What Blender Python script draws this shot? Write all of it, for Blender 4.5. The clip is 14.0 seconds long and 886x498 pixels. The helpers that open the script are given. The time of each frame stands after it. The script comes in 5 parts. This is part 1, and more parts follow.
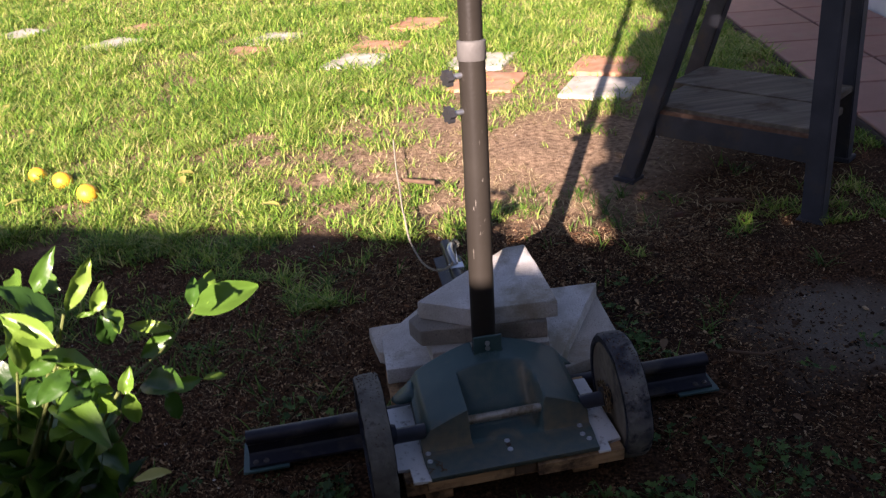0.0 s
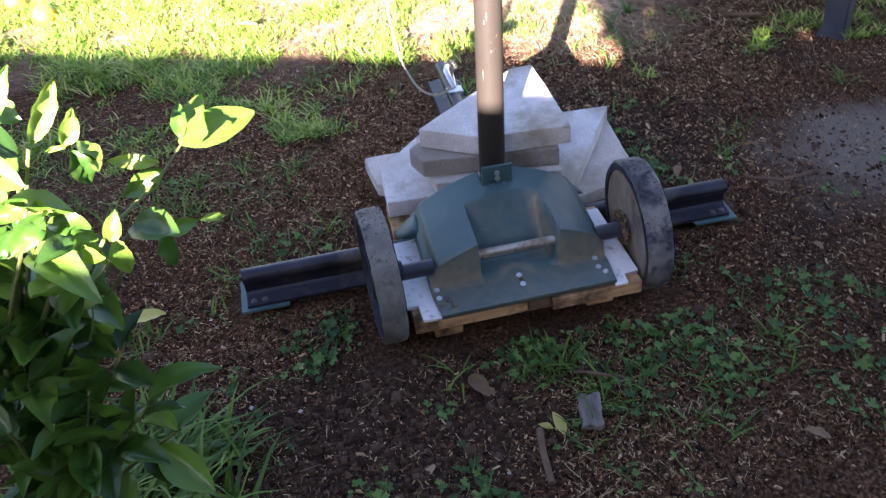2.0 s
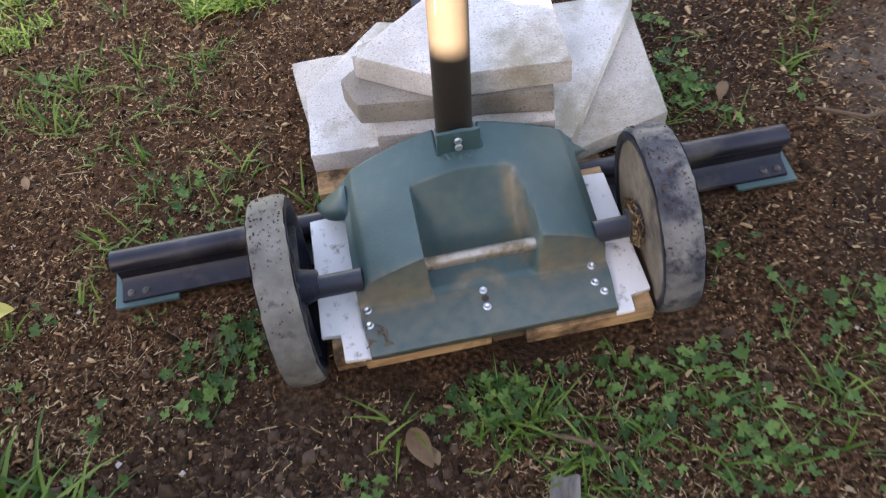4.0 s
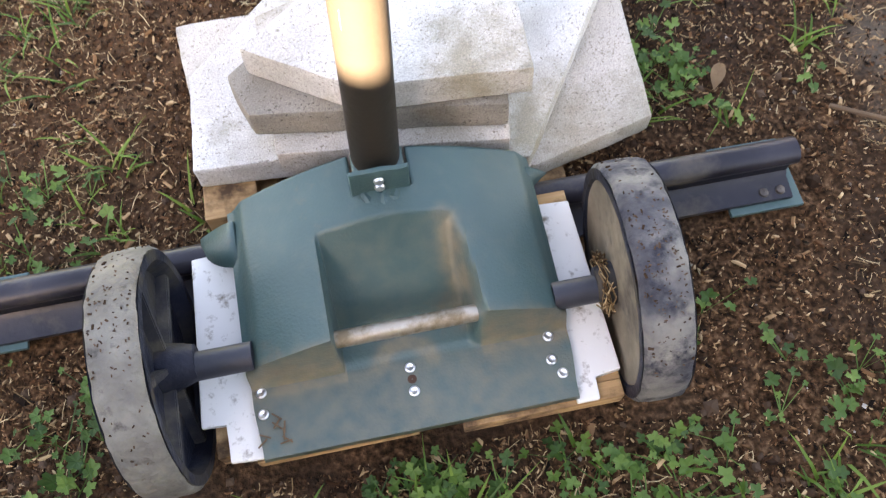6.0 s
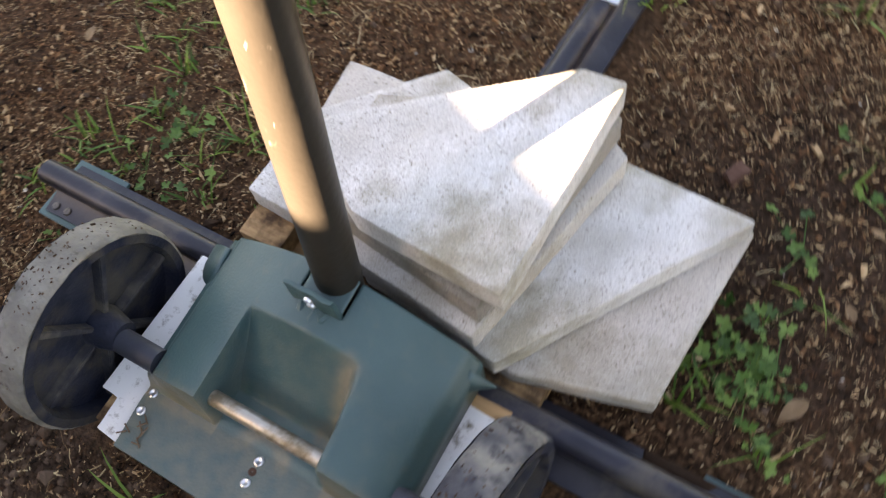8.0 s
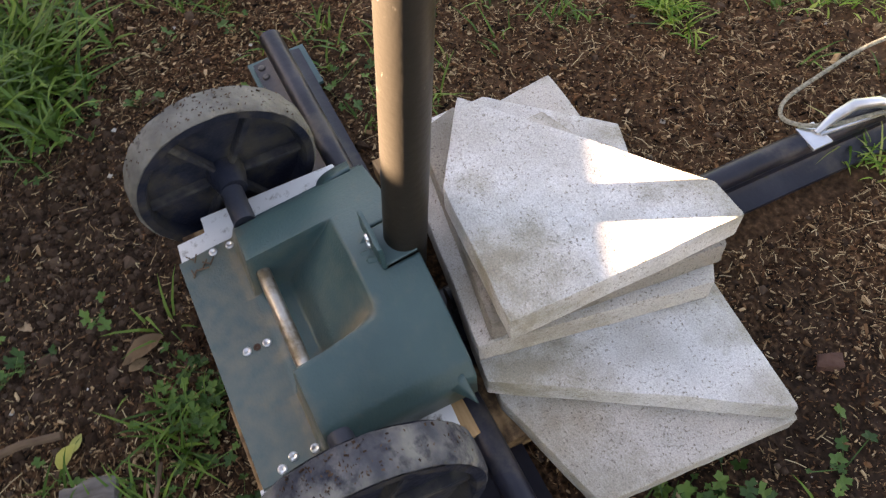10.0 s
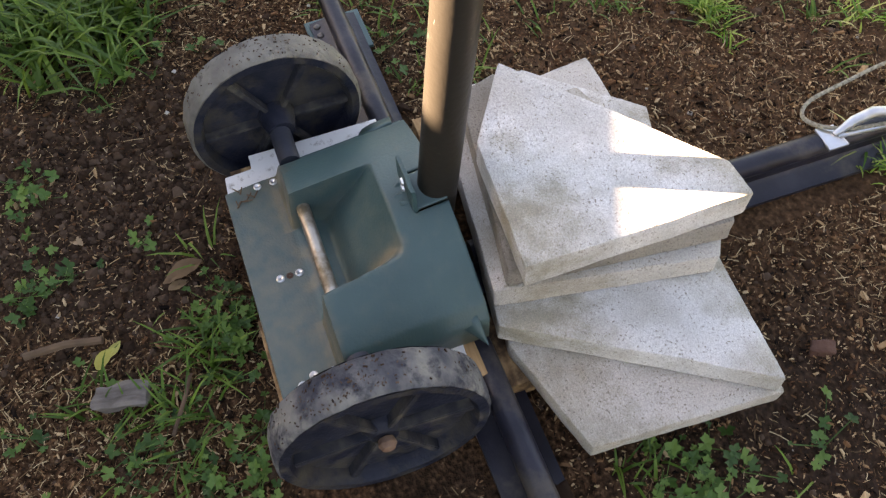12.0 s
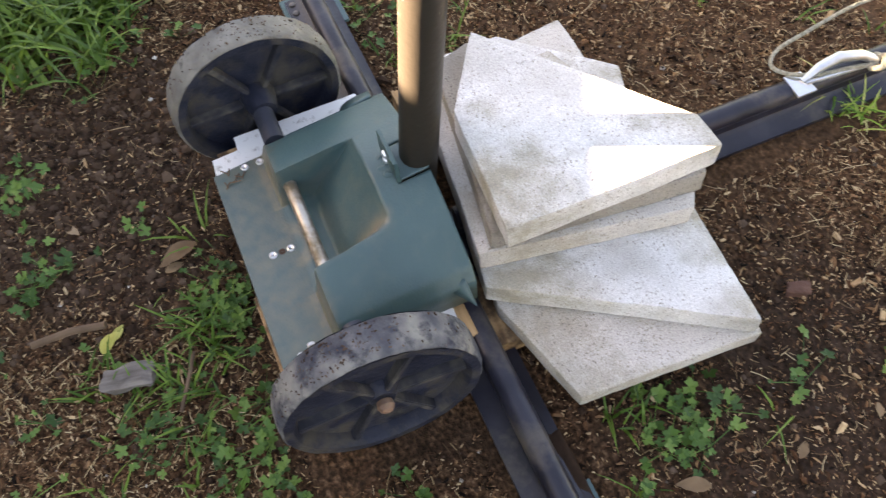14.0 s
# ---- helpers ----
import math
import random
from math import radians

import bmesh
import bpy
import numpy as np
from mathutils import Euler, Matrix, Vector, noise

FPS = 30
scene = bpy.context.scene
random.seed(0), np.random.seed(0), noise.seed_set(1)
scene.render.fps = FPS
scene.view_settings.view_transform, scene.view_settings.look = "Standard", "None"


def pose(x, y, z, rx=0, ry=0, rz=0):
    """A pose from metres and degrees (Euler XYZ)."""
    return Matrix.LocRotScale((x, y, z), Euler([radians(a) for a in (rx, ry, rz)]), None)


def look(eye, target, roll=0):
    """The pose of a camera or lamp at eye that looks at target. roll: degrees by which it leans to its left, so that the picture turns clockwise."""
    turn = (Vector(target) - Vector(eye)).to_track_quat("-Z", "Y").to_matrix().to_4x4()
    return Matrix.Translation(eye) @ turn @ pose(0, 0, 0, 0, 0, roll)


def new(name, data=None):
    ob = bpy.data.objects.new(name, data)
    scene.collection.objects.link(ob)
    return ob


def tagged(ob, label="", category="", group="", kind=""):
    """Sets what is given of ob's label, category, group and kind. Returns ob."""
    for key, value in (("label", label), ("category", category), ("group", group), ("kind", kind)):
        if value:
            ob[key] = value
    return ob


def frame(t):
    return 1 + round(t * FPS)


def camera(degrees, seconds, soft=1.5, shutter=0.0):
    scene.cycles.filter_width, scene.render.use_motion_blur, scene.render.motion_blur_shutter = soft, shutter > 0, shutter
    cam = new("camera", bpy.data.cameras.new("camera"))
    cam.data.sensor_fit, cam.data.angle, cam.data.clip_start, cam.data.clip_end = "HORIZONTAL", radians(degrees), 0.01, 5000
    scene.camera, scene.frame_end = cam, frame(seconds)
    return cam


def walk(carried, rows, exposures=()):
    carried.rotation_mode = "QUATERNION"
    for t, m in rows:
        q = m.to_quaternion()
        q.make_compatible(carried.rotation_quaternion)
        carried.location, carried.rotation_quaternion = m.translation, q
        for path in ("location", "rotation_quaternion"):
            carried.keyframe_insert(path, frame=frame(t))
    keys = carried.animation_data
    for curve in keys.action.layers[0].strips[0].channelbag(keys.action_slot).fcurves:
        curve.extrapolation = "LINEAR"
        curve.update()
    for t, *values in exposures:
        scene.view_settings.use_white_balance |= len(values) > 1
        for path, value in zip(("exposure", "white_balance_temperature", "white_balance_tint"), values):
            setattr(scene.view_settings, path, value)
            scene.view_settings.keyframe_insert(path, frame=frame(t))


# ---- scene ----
cam = camera(57.0, 14.0, soft=1.3, shutter=0.5)
PATH = [
    (0, (-0.204, -1.049, 0.855), (0.055, 0.72, -0.042), -5.1),
    (0.5, (-0.223, -1.032, 0.833), (0.055, 0.716, -0.099), -2.5),
    (1, (-0.231, -1.006, 0.825), (0.035, 0.682, -0.215), -2.5),
    (1.5, (-0.228, -0.984, 0.813), (0.042, 0.64, -0.322), -2.8),
    (2, (-0.232, -0.962, 0.81), (0.007, 0.579, -0.442), -5.7),
    (2.5, (-0.232, -0.916, 0.804), (0.098, 0.578, -0.484), -4.1),
    (2.7, (-0.214, -0.872, 0.794), (0.098, 0.578, -0.549), -3.7),
    (4.8, (-0.034, -0.422, 0.696), (-0.049, 0.598, -1.025), -9.9),
    (5, (-0.034, -0.404, 0.674), (-0.032, 0.601, -1.055), -8.2),
    (5.5, (0.02, -0.355, 0.68), (-0.054, 0.553, -1.1), -14.0),
    (6, (0.0, -0.326, 0.682), (0.127, 0.509, -1.131), -2.9),
    (6.2, (0.011, -0.298, 0.679), (0.088, 0.464, -1.169), -4.8),
    (6.5, (0.083, -0.248, 0.657), (-0.043, 0.477, -1.202), -14.4),
    (7, (0.162, -0.221, 0.688), (-0.38, 0.278, -1.171), -33.4),
    (7.5, (0.21, -0.258, 0.685), (-0.284, 0.434, -1.125), -20.0),
    (8, (0.266, -0.156, 0.711), (-0.366, 0.537, -1.056), -14.2),
    (8.2, (0.279, -0.143, 0.729), (-0.408, 0.515, -1.03), -12.7),
    (10.3, (0.382, -0.092, 0.734), (-0.603, 0.248, -0.973), -6.4),
    (10.5, (0.394, -0.109, 0.741), (-0.587, 0.26, -0.962), -3.8),
    (11, (0.401, -0.124, 0.742), (-0.549, 0.226, -0.982), -1.2),
    (11.5, (0.414, -0.126, 0.752), (-0.579, 0.208, -0.952), -2.1),
    (12, (0.425, -0.123, 0.756), (-0.57, 0.187, -0.951), -3.7),
    (12.5, (0.431, -0.119, 0.762), (-0.542, 0.174, -0.96), -5.3),
    (13, (0.436, -0.115, 0.772), (-0.52, 0.183, -0.959), -6.3),
    (13.5, (0.439, -0.118, 0.78), (-0.522, 0.103, -0.959), -10.5),
    (14, (0.44, -0.119, 0.78), (-0.482, 0.174, -0.97), -7.0),
]
walk(cam, [(t, look(eye, target, roll)) for t, eye, target, roll in PATH], [(0, 1.97, 6600, 34), (0.5, 2.06, 6600, 34), (1.0, 2.38, 6600, 35), (1.5, 3.05, 6500, 34), (2.0, 4.0, 6300, 33), (2.7, 4.48, 6400, 32), (4.8, 5.28, 9300, 26), (5.5, 5.42, 9300, 26), (6.5, 5.24, 9300, 26), (7.0, 4.96, 9300, 25), (7.5, 5.28, 9300, 25), (8.2, 4.66, 9300, 25), (10.3, 4.50, 9200, 26), (13.0, 4.75, 9300, 25), (13.5, 4.96, 9300, 25), (14, 5.05, 9300, 25)])

# ---- world, sun, exposure ----
SUN_WAY = Vector((0.438, 0.899, -0.380)).normalized()      # the way the sunlight travels
world = bpy.data.worlds.new("world")
scene.world = world
world.use_nodes = True
sky = world.node_tree.nodes.new("ShaderNodeTexSky")
sky.sky_type, sky.sun_disc = "NISHITA", False
sky.sun_elevation, sky.sun_rotation = math.asin(-SUN_WAY.z), math.atan2(-SUN_WAY.x, -SUN_WAY.y)
world.node_tree.links.new(sky.outputs[0], world.node_tree.nodes["Background"].inputs[0])
world.node_tree.nodes["Background"].inputs[1].default_value = 0.035
sun = new("sun", bpy.data.lights.new("sun", "SUN"))
sun.data.energy, sun.data.angle, sun.data.color = 5.0, radians(0.45), (1.0, 0.91, 0.76)
sun.matrix_world = look(-SUN_WAY * 20, (0, 0, 0))
tagged(sun, kind="structure")


# ---- materials ----
def nodes_of(name):
    m = bpy.data.materials.new(name)
    m.use_nodes = True
    t = m.node_tree
    return m, t, t.nodes["Principled BSDF"]


def coat(name, colours, scale=30.0, rough=0.7, metal=0.0, bump=0.3, fine=220.0, dirt=None, dirt_scale=6.0, dirt_cut=0.55, island=0.0, pieces=0.0, spec=0.4, detail=6.0, through_light=0.0, wave=None, skew=1.0):
    """A surface whose colours run through a noise, with dirt in patches of its own and a fine relief."""
    m, t, p = nodes_of(name)
    mk, ln = t.nodes.new, t.links.new
    co = mk("ShaderNodeTexCoord")
    place = co.outputs["Object"]
    noise_a = mk("ShaderNodeTexNoise")
    noise_a.inputs["Scale"].default_value, noise_a.inputs["Detail"].default_value = scale, detail
    ln(place, noise_a.inputs["Vector"])
    ramp = mk("ShaderNodeValToRGB")
    while len(ramp.color_ramp.elements) < len(colours):
        ramp.color_ramp.elements.new(0.5)
    for i, c in enumerate(colours):
        ramp.color_ramp.elements[i].position = 0.28 + 0.44 * i / max(1, len(colours) - 1)
        ramp.color_ramp.elements[i].color = (*c, 1)
    driver = noise_a.outputs["Fac"]
    if wave:
        w = mk("ShaderNodeTexNoise")
        mp = mk("ShaderNodeMapping")
        mp.inputs["Scale"].default_value = wave
        ln(place, mp.inputs["Vector"])
        ln(mp.outputs[0], w.inputs["Vector"])
        w.inputs["Scale"].default_value = 1.0
        w.inputs["Detail"].default_value = 5
        driver = w.outputs["Fac"]
    if island or pieces:
        src = mk("ShaderNodeNewGeometry").outputs["Random Per Island"] if island else mk("ShaderNodeObjectInfo").outputs["Random"]
        mx = mk("ShaderNodeMix")
        mx.inputs[0].default_value = island or pieces
        ln(driver, mx.inputs[2])
        sp = mk("ShaderNodeMapRange")
        sp.inputs["To Min"].default_value, sp.inputs["To Max"].default_value = 0.22, 0.78
        pw = mk("ShaderNodeMath")
        pw.operation = "POWER"
        pw.inputs[1].default_value = skew
        ln(src, pw.inputs[0])
        ln(pw.outputs[0], sp.inputs["Value"])
        ln(sp.outputs[0], mx.inputs[3])
        driver = mx.outputs[0]
    ln(driver, ramp.inputs[0])
    colour = ramp.outputs[0]
    rough_out = None
    if dirt:
        noise_b = mk("ShaderNodeTexNoise")
        noise_b.inputs["Scale"].default_value, noise_b.inputs["Detail"].default_value = dirt_scale, 8
        noise_b.inputs["Roughness"].default_value = 0.65
        ln(place, noise_b.inputs["Vector"])
        cut = mk("ShaderNodeMapRange")
        cut.inputs["From Min"].default_value, cut.inputs["From Max"].default_value = dirt_cut - 0.06, dirt_cut + 0.1
        ln(noise_b.outputs["Fac"], cut.inputs["Value"])
        mix = mk("ShaderNodeMix")
        mix.data_type = "RGBA"
        ln(cut.outputs[0], mix.inputs[0])
        ln(colour, mix.inputs[6])
        mix.inputs[7].default_value = (*dirt, 1)
        colour = mix.outputs[2]
        rr = mk("ShaderNodeMapRange")
        rr.inputs["To Min"].default_value, rr.inputs["To Max"].default_value = rough, min(1.0, rough + 0.3)
        ln(cut.outputs[0], rr.inputs["Value"])
        rough_out = rr.outputs[0]
    ln(colour, p.inputs["Base Color"])
    p.inputs["Metallic"].default_value = metal
    p.inputs["Specular IOR Level"].default_value = spec
    if rough_out:
        ln(rough_out, p.inputs["Roughness"])
    else:
        p.inputs["Roughness"].default_value = rough
    if bump:
        noise_c = mk("ShaderNodeTexNoise")
        noise_c.inputs["Scale"].default_value, noise_c.inputs["Detail"].default_value = fine, 4
        ln(place, noise_c.inputs["Vector"])
        bn = mk("ShaderNodeBump")
        bn.inputs["Strength"].default_value, bn.inputs["Distance"].default_value = bump, 0.004
        ln(noise_c.outputs["Fac"], bn.inputs["Height"])
        ln(bn.outputs[0], p.inputs["Normal"])
    if through_light:
        tr = mk("ShaderNodeBsdfTranslucent")
        ln(colour, tr.inputs["Color"])
        ms = mk("ShaderNodeMixShader")
        ms.inputs[0].default_value = through_light
        ln(p.outputs[0], ms.inputs[1])
        ln(tr.outputs[0], ms.inputs[2])
        ln(ms.outputs[0], t.nodes["Material Output"].inputs["Surface"])
    return m


def concrete(name, light, dark, pit, stain):
    """Cast concrete: pale cement film in clouds, tan stains, sandy grain, darker grit and pits that gather in places."""
    m = coat(name, [dark, light, tuple(min(1, c * 1.10) for c in light)], scale=11, rough=0.88, bump=0, spec=0.2, dirt=stain, dirt_scale=7, dirt_cut=0.54, detail=12)
    t = m.node_tree
    mk, ln, p = t.nodes.new, t.links.new, t.nodes["Principled BSDF"]
    co = mk("ShaderNodeTexCoord").outputs["Object"]

    def cloud(scale, detail, rough):
        v = mk("ShaderNodeTexNoise")
        v.inputs["Scale"].default_value, v.inputs["Detail"].default_value, v.inputs["Roughness"].default_value = scale, detail, rough
        ln(co, v.inputs["Vector"])
        return v.outputs["Fac"]

    def span(value, lo, hi, a=0.0, b=1.0):
        r = mk("ShaderNodeMapRange")
        r.inputs["From Min"].default_value, r.inputs["From Max"].default_value, r.inputs["To Min"].default_value, r.inputs["To Max"].default_value = lo, hi, a, b
        ln(value, r.inputs["Value"])
        return r.outputs[0]

    def sums(op, a, b):
        n = mk("ShaderNodeMath")
        n.operation = op
        ln(a, n.inputs[0])
        ln(b, n.inputs[1])
        return n.outputs[0]

    pits = span(sums("ADD", cloud(360, 4, 0.72), span(cloud(22, 5, 0.6), 0.35, 0.68, -0.03, 0.025)), 0.580, 0.645)
    grain = span(cloud(700, 3, 0.7), 0.34, 0.66, 0.70, 1.10)
    sand = mk("ShaderNodeMix")
    sand.data_type, sand.blend_type = "RGBA", "MULTIPLY"
    sand.inputs[0].default_value = 1.0
    ln(p.inputs["Base Color"].links[0].from_socket, sand.inputs[6])
    ln(grain, sand.inputs[7])
    mix = mk("ShaderNodeMix")
    mix.data_type = "RGBA"
    ln(pits, mix.inputs[0])
    ln(sand.outputs[2], mix.inputs[6])
    mix.inputs[7].default_value = (*pit, 1)
    ln(mix.outputs[2], p.inputs["Base Color"])
    bn = mk("ShaderNodeBump")
    bn.inputs["Strength"].default_value, bn.inputs["Distance"].default_value = 0.7, 0.0012
    ln(sums("SUBTRACT", grain, pits), bn.inputs["Height"])
    ln(bn.outputs[0], p.inputs["Normal"])
    return m


SOIL = coat("soil", [(0.007, 0.0035, 0.002), (0.032, 0.016, 0.008), (0.088, 0.044, 0.022), (0.20, 0.115, 0.063)], scale=190, rough=0.95, bump=1.0, fine=190, dirt=(0.042, 0.025, 0.016), dirt_scale=3.0, dirt_cut=0.58, spec=0.1, detail=9)
CHIPS = coat("wood_chips", [(0.007, 0.0035, 0.002), (0.056, 0.024, 0.011), (0.145, 0.068, 0.032), (0.26, 0.145, 0.072), (0.50, 0.35, 0.20)], scale=200, rough=0.9, bump=0.2, island=0.9, spec=0.15, skew=1.25)
STRAW = coat("straw", [(0.06, 0.032, 0.015), (0.15, 0.088, 0.042), (0.27, 0.18, 0.09), (0.44, 0.33, 0.19)], scale=100, rough=0.8, bump=0, island=0.9, spec=0.2, skew=1.3)
PEBBLE = coat("pebbles", [(0.05, 0.038, 0.03), (0.14, 0.11, 0.085), (0.5, 0.46, 0.40)], scale=90, rough=0.9, bump=0.2, island=0.9, spec=0.2, skew=1.6)
THATCH = coat("dry_thatch", [(0.20, 0.14, 0.07), (0.38, 0.29, 0.16), (0.56, 0.46, 0.28)], scale=60, rough=0.85, bump=0, island=0.8, spec=0.2, through_light=0.2)
GRASS = coat("grass_blades", [(0.040, 0.115, 0.013), (0.105, 0.24, 0.025), (0.205, 0.355, 0.042), (0.35, 0.44, 0.085), (0.55, 0.48, 0.22)], scale=2.2, rough=0.5, bump=0, island=0.7, spec=0.3, through_light=0.27, skew=1.05)
TUFT = coat("tuft_blades", [(0.030, 0.078, 0.011), (0.068, 0.15, 0.018), (0.145, 0.235, 0.035)], scale=5, rough=0.5, bump=0, island=0.75, spec=0.35, through_light=0.3)
CLOVER = coat("weed_leaves", [(0.026, 0.072, 0.016), (0.058, 0.138, 0.026), (0.125, 0.22, 0.048)], scale=5, rough=0.5, bump=0, island=0.85, spec=0.35, through_light=0.3)
CITRUS = coat("citrus_leaf", [(0.022, 0.065, 0.012), (0.05, 0.13, 0.018), (0.12, 0.23, 0.03)], scale=12, rough=0.32, bump=0.15, fine=120, pieces=0.65, spec=0.5, through_light=0.3)
# Paler copy of the citrus leaf: sunlight put into the upper leaves' colour.
CITRUS_LIT = coat("lit_citrus_leaf", [(0.075, 0.175, 0.022), (0.15, 0.275, 0.036), (0.27, 0.37, 0.065)], scale=12, rough=0.32, bump=0.15, fine=120, pieces=0.5, spec=0.5, through_light=0.32)
TWIG = coat("green_twig", [(0.07, 0.085, 0.025), (0.14, 0.17, 0.045)], scale=30, rough=0.6, bump=0.2)
BARK = coat("bark", [(0.07, 0.042, 0.025), (0.16, 0.10, 0.06)], scale=30, rough=0.9, bump=0.6, fine=80)
DUST = coat("dry_mud", [(0.15, 0.125, 0.09), (0.25, 0.21, 0.155)], scale=40, rough=0.95, bump=0.3, dirt=(0.085, 0.074, 0.062), dirt_scale=18, dirt_cut=0.56, spec=0.1)
MUD = coat("mud_crumbs", [(0.025, 0.014, 0.009), (0.06, 0.035, 0.022), (0.10, 0.065, 0.045)], scale=100, rough=0.95, bump=0.2, island=0.8, spec=0.1)
GREEN = coat("green_plastic", [(0.030, 0.070, 0.071), (0.040, 0.088, 0.088), (0.054, 0.108, 0.106)], scale=9, rough=0.42, bump=0.14, fine=420, dirt=(0.125, 0.110, 0.080), dirt_scale=13, dirt_cut=0.655, spec=0.45)
CONC = concrete("cast_concrete", (0.55, 0.52, 0.475), (0.38, 0.35, 0.30), (0.22, 0.19, 0.155), (0.37, 0.33, 0.265))
CONC_W = concrete("white_concrete", (0.68, 0.67, 0.65), (0.45, 0.43, 0.39), (0.27, 0.245, 0.205), (0.36, 0.33, 0.26))
CONC_D = concrete("dark_concrete", (0.33, 0.30, 0.26), (0.22, 0.20, 0.17), (0.10, 0.09, 0.075), (0.18, 0.16, 0.13))
STEEL_D = coat("dark_painted_steel", [(0.007, 0.007, 0.012), (0.014, 0.014, 0.022), (0.030, 0.029, 0.038)], scale=18, rough=0.36, bump=0.12, fine=160, dirt=(0.082, 0.068, 0.055), dirt_scale=12, dirt_cut=0.61, spec=0.35, detail=8)
POLE_M = coat("dark_brown_pole", [(0.022, 0.019, 0.0155), (0.031, 0.027, 0.022)], scale=8, rough=0.42, bump=0.08, fine=160, dirt=(0.20, 0.18, 0.15), dirt_scale=60, dirt_cut=0.72, spec=0.12)
TYRE = coat("dusty_tyre", [(0.095, 0.090, 0.080), (0.15, 0.142, 0.125), (0.215, 0.205, 0.18)], scale=34, rough=0.92, bump=0.8, fine=160, dirt=(0.045, 0.042, 0.038), dirt_scale=60, dirt_cut=0.63, spec=0.15, detail=9)
TYRE_D = coat("scuffed_black_tyre", [(0.022, 0.024, 0.032), (0.060, 0.062, 0.070), (0.155, 0.150, 0.138), (0.22, 0.21, 0.185)], scale=26, rough=0.8, bump=0.9, fine=130, dirt=(0.020, 0.022, 0.032), dirt_scale=44, dirt_cut=0.57, spec=0.25, detail=9)
HUBP = coat("black_plastic_hub", [(0.006, 0.008, 0.015), (0.012, 0.015, 0.026), (0.024, 0.026, 0.036)], scale=40, rough=0.50, bump=0.25, fine=220, dirt=(0.052, 0.046, 0.038), dirt_scale=24, dirt_cut=0.55, spec=0.2, detail=9)
RIBP = coat("dusty_plastic_rib", [(0.012, 0.015, 0.025), (0.030, 0.030, 0.034), (0.085, 0.076, 0.062)], scale=46, rough=0.6, bump=0.25, fine=220, spec=0.2, detail=8)
SLEEVE = coat("grey_sleeve", [(0.020, 0.023, 0.033), (0.038, 0.042, 0.055)], scale=20, rough=0.45, bump=0.1)
RODM = coat("bare_steel_rod", [(0.35, 0.30, 0.24), (0.52, 0.48, 0.42)], scale=40, rough=0.35, metal=0.75, bump=0.1, dirt=(0.22, 0.17, 0.11), dirt_scale=30, dirt_cut=0.55)
ZINC = coat("zinc", [(0.60, 0.60, 0.60), (0.78, 0.78, 0.78)], scale=60, rough=0.28, metal=0.9, bump=0.05)
RUST = coat("rust", [(0.10, 0.05, 0.03), (0.20, 0.12, 0.08)], scale=60, rough=0.85, bump=0.4)
PINE = coat("raw_pine", [(0.30, 0.165, 0.075), (0.44, 0.26, 0.125), (0.52, 0.33, 0.17)], rough=0.75, bump=0.25, wave=(12, 160, 160), dirt=(0.085, 0.05, 0.03), dirt_scale=20, dirt_cut=0.53, spec=0.25)
WHITE = coat("white_laminate", [(0.66, 0.65, 0.63), (0.78, 0.77, 0.75)], scale=10, rough=0.4, bump=0.05, dirt=(0.16, 0.12, 0.08), dirt_scale=75, dirt_cut=0.615)
BENCH = coat("slate_blue_paint", [(0.026, 0.030, 0.040), (0.040, 0.045, 0.058), (0.062, 0.066, 0.080)], scale=12, rough=0.5, bump=0.15, fine=120, dirt=(0.085, 0.075, 0.062), dirt_scale=14, dirt_cut=0.60)
BOARD = coat("weathered_board", [(0.085, 0.072, 0.055), (0.135, 0.115, 0.088), (0.20, 0.175, 0.135)], rough=0.85, bump=0.3, wave=(5, 60, 60), dirt=(0.07, 0.05, 0.03), dirt_scale=9, dirt_cut=0.60)
TERRA = coat("terracotta_tile", [(0.27, 0.14, 0.115), (0.37, 0.205, 0.165)], scale=12, rough=0.65, bump=0.2, fine=120, pieces=0.5, dirt=(0.30, 0.22, 0.18), dirt_scale=9, dirt_cut=0.6)
GROUT = coat("grout", [(0.07, 0.05, 0.045), (0.11, 0.085, 0.075)], scale=40, rough=0.95, bump=0.3)
PAV_T = coat("terracotta_paver", [(0.36, 0.16, 0.085), (0.46, 0.24, 0.14), (0.52, 0.33, 0.22)], scale=16, rough=0.9, bump=0.4, fine=120, dirt=(0.26, 0.19, 0.12), dirt_scale=9, dirt_cut=0.6)
PAV_W = coat("pale_paver", [(0.36, 0.33, 0.28), (0.48, 0.45, 0.39), (0.58, 0.55, 0.48)], scale=16, rough=0.9, bump=0.4, fine=120, dirt=(0.36, 0.30, 0.22), dirt_scale=9, dirt_cut=0.6)
STUCCO = coat("white_stucco", [(0.66, 0.66, 0.66), (0.76, 0.76, 0.75)], scale=14, rough=0.9, bump=0.5, fine=90)
# For the added shade-casting wall; dull, so that it bounces little light.
BLOCKER = coat("grey_brown_blocker", [(0.22, 0.18, 0.14), (0.34, 0.29, 0.23)], rough=0.9, bump=0.3, wave=(60, 60, 4), pieces=0.4)
ORANGE = coat("orange_peel", [(0.80, 0.38, 0.02), (0.90, 0.50, 0.04)], scale=10, rough=0.4, bump=0.3, fine=300)
DRY = coat("dry_leaf", [(0.16, 0.095, 0.05), (0.28, 0.18, 0.10), (0.40, 0.28, 0.17)], scale=30, rough=0.85, bump=0.3, pieces=0.7, through_light=0.15)
YELLOW = coat("yellow_leaf", [(0.36, 0.33, 0.07), (0.52, 0.48, 0.14)], scale=30, rough=0.5, bump=0.2, through_light=0.25)
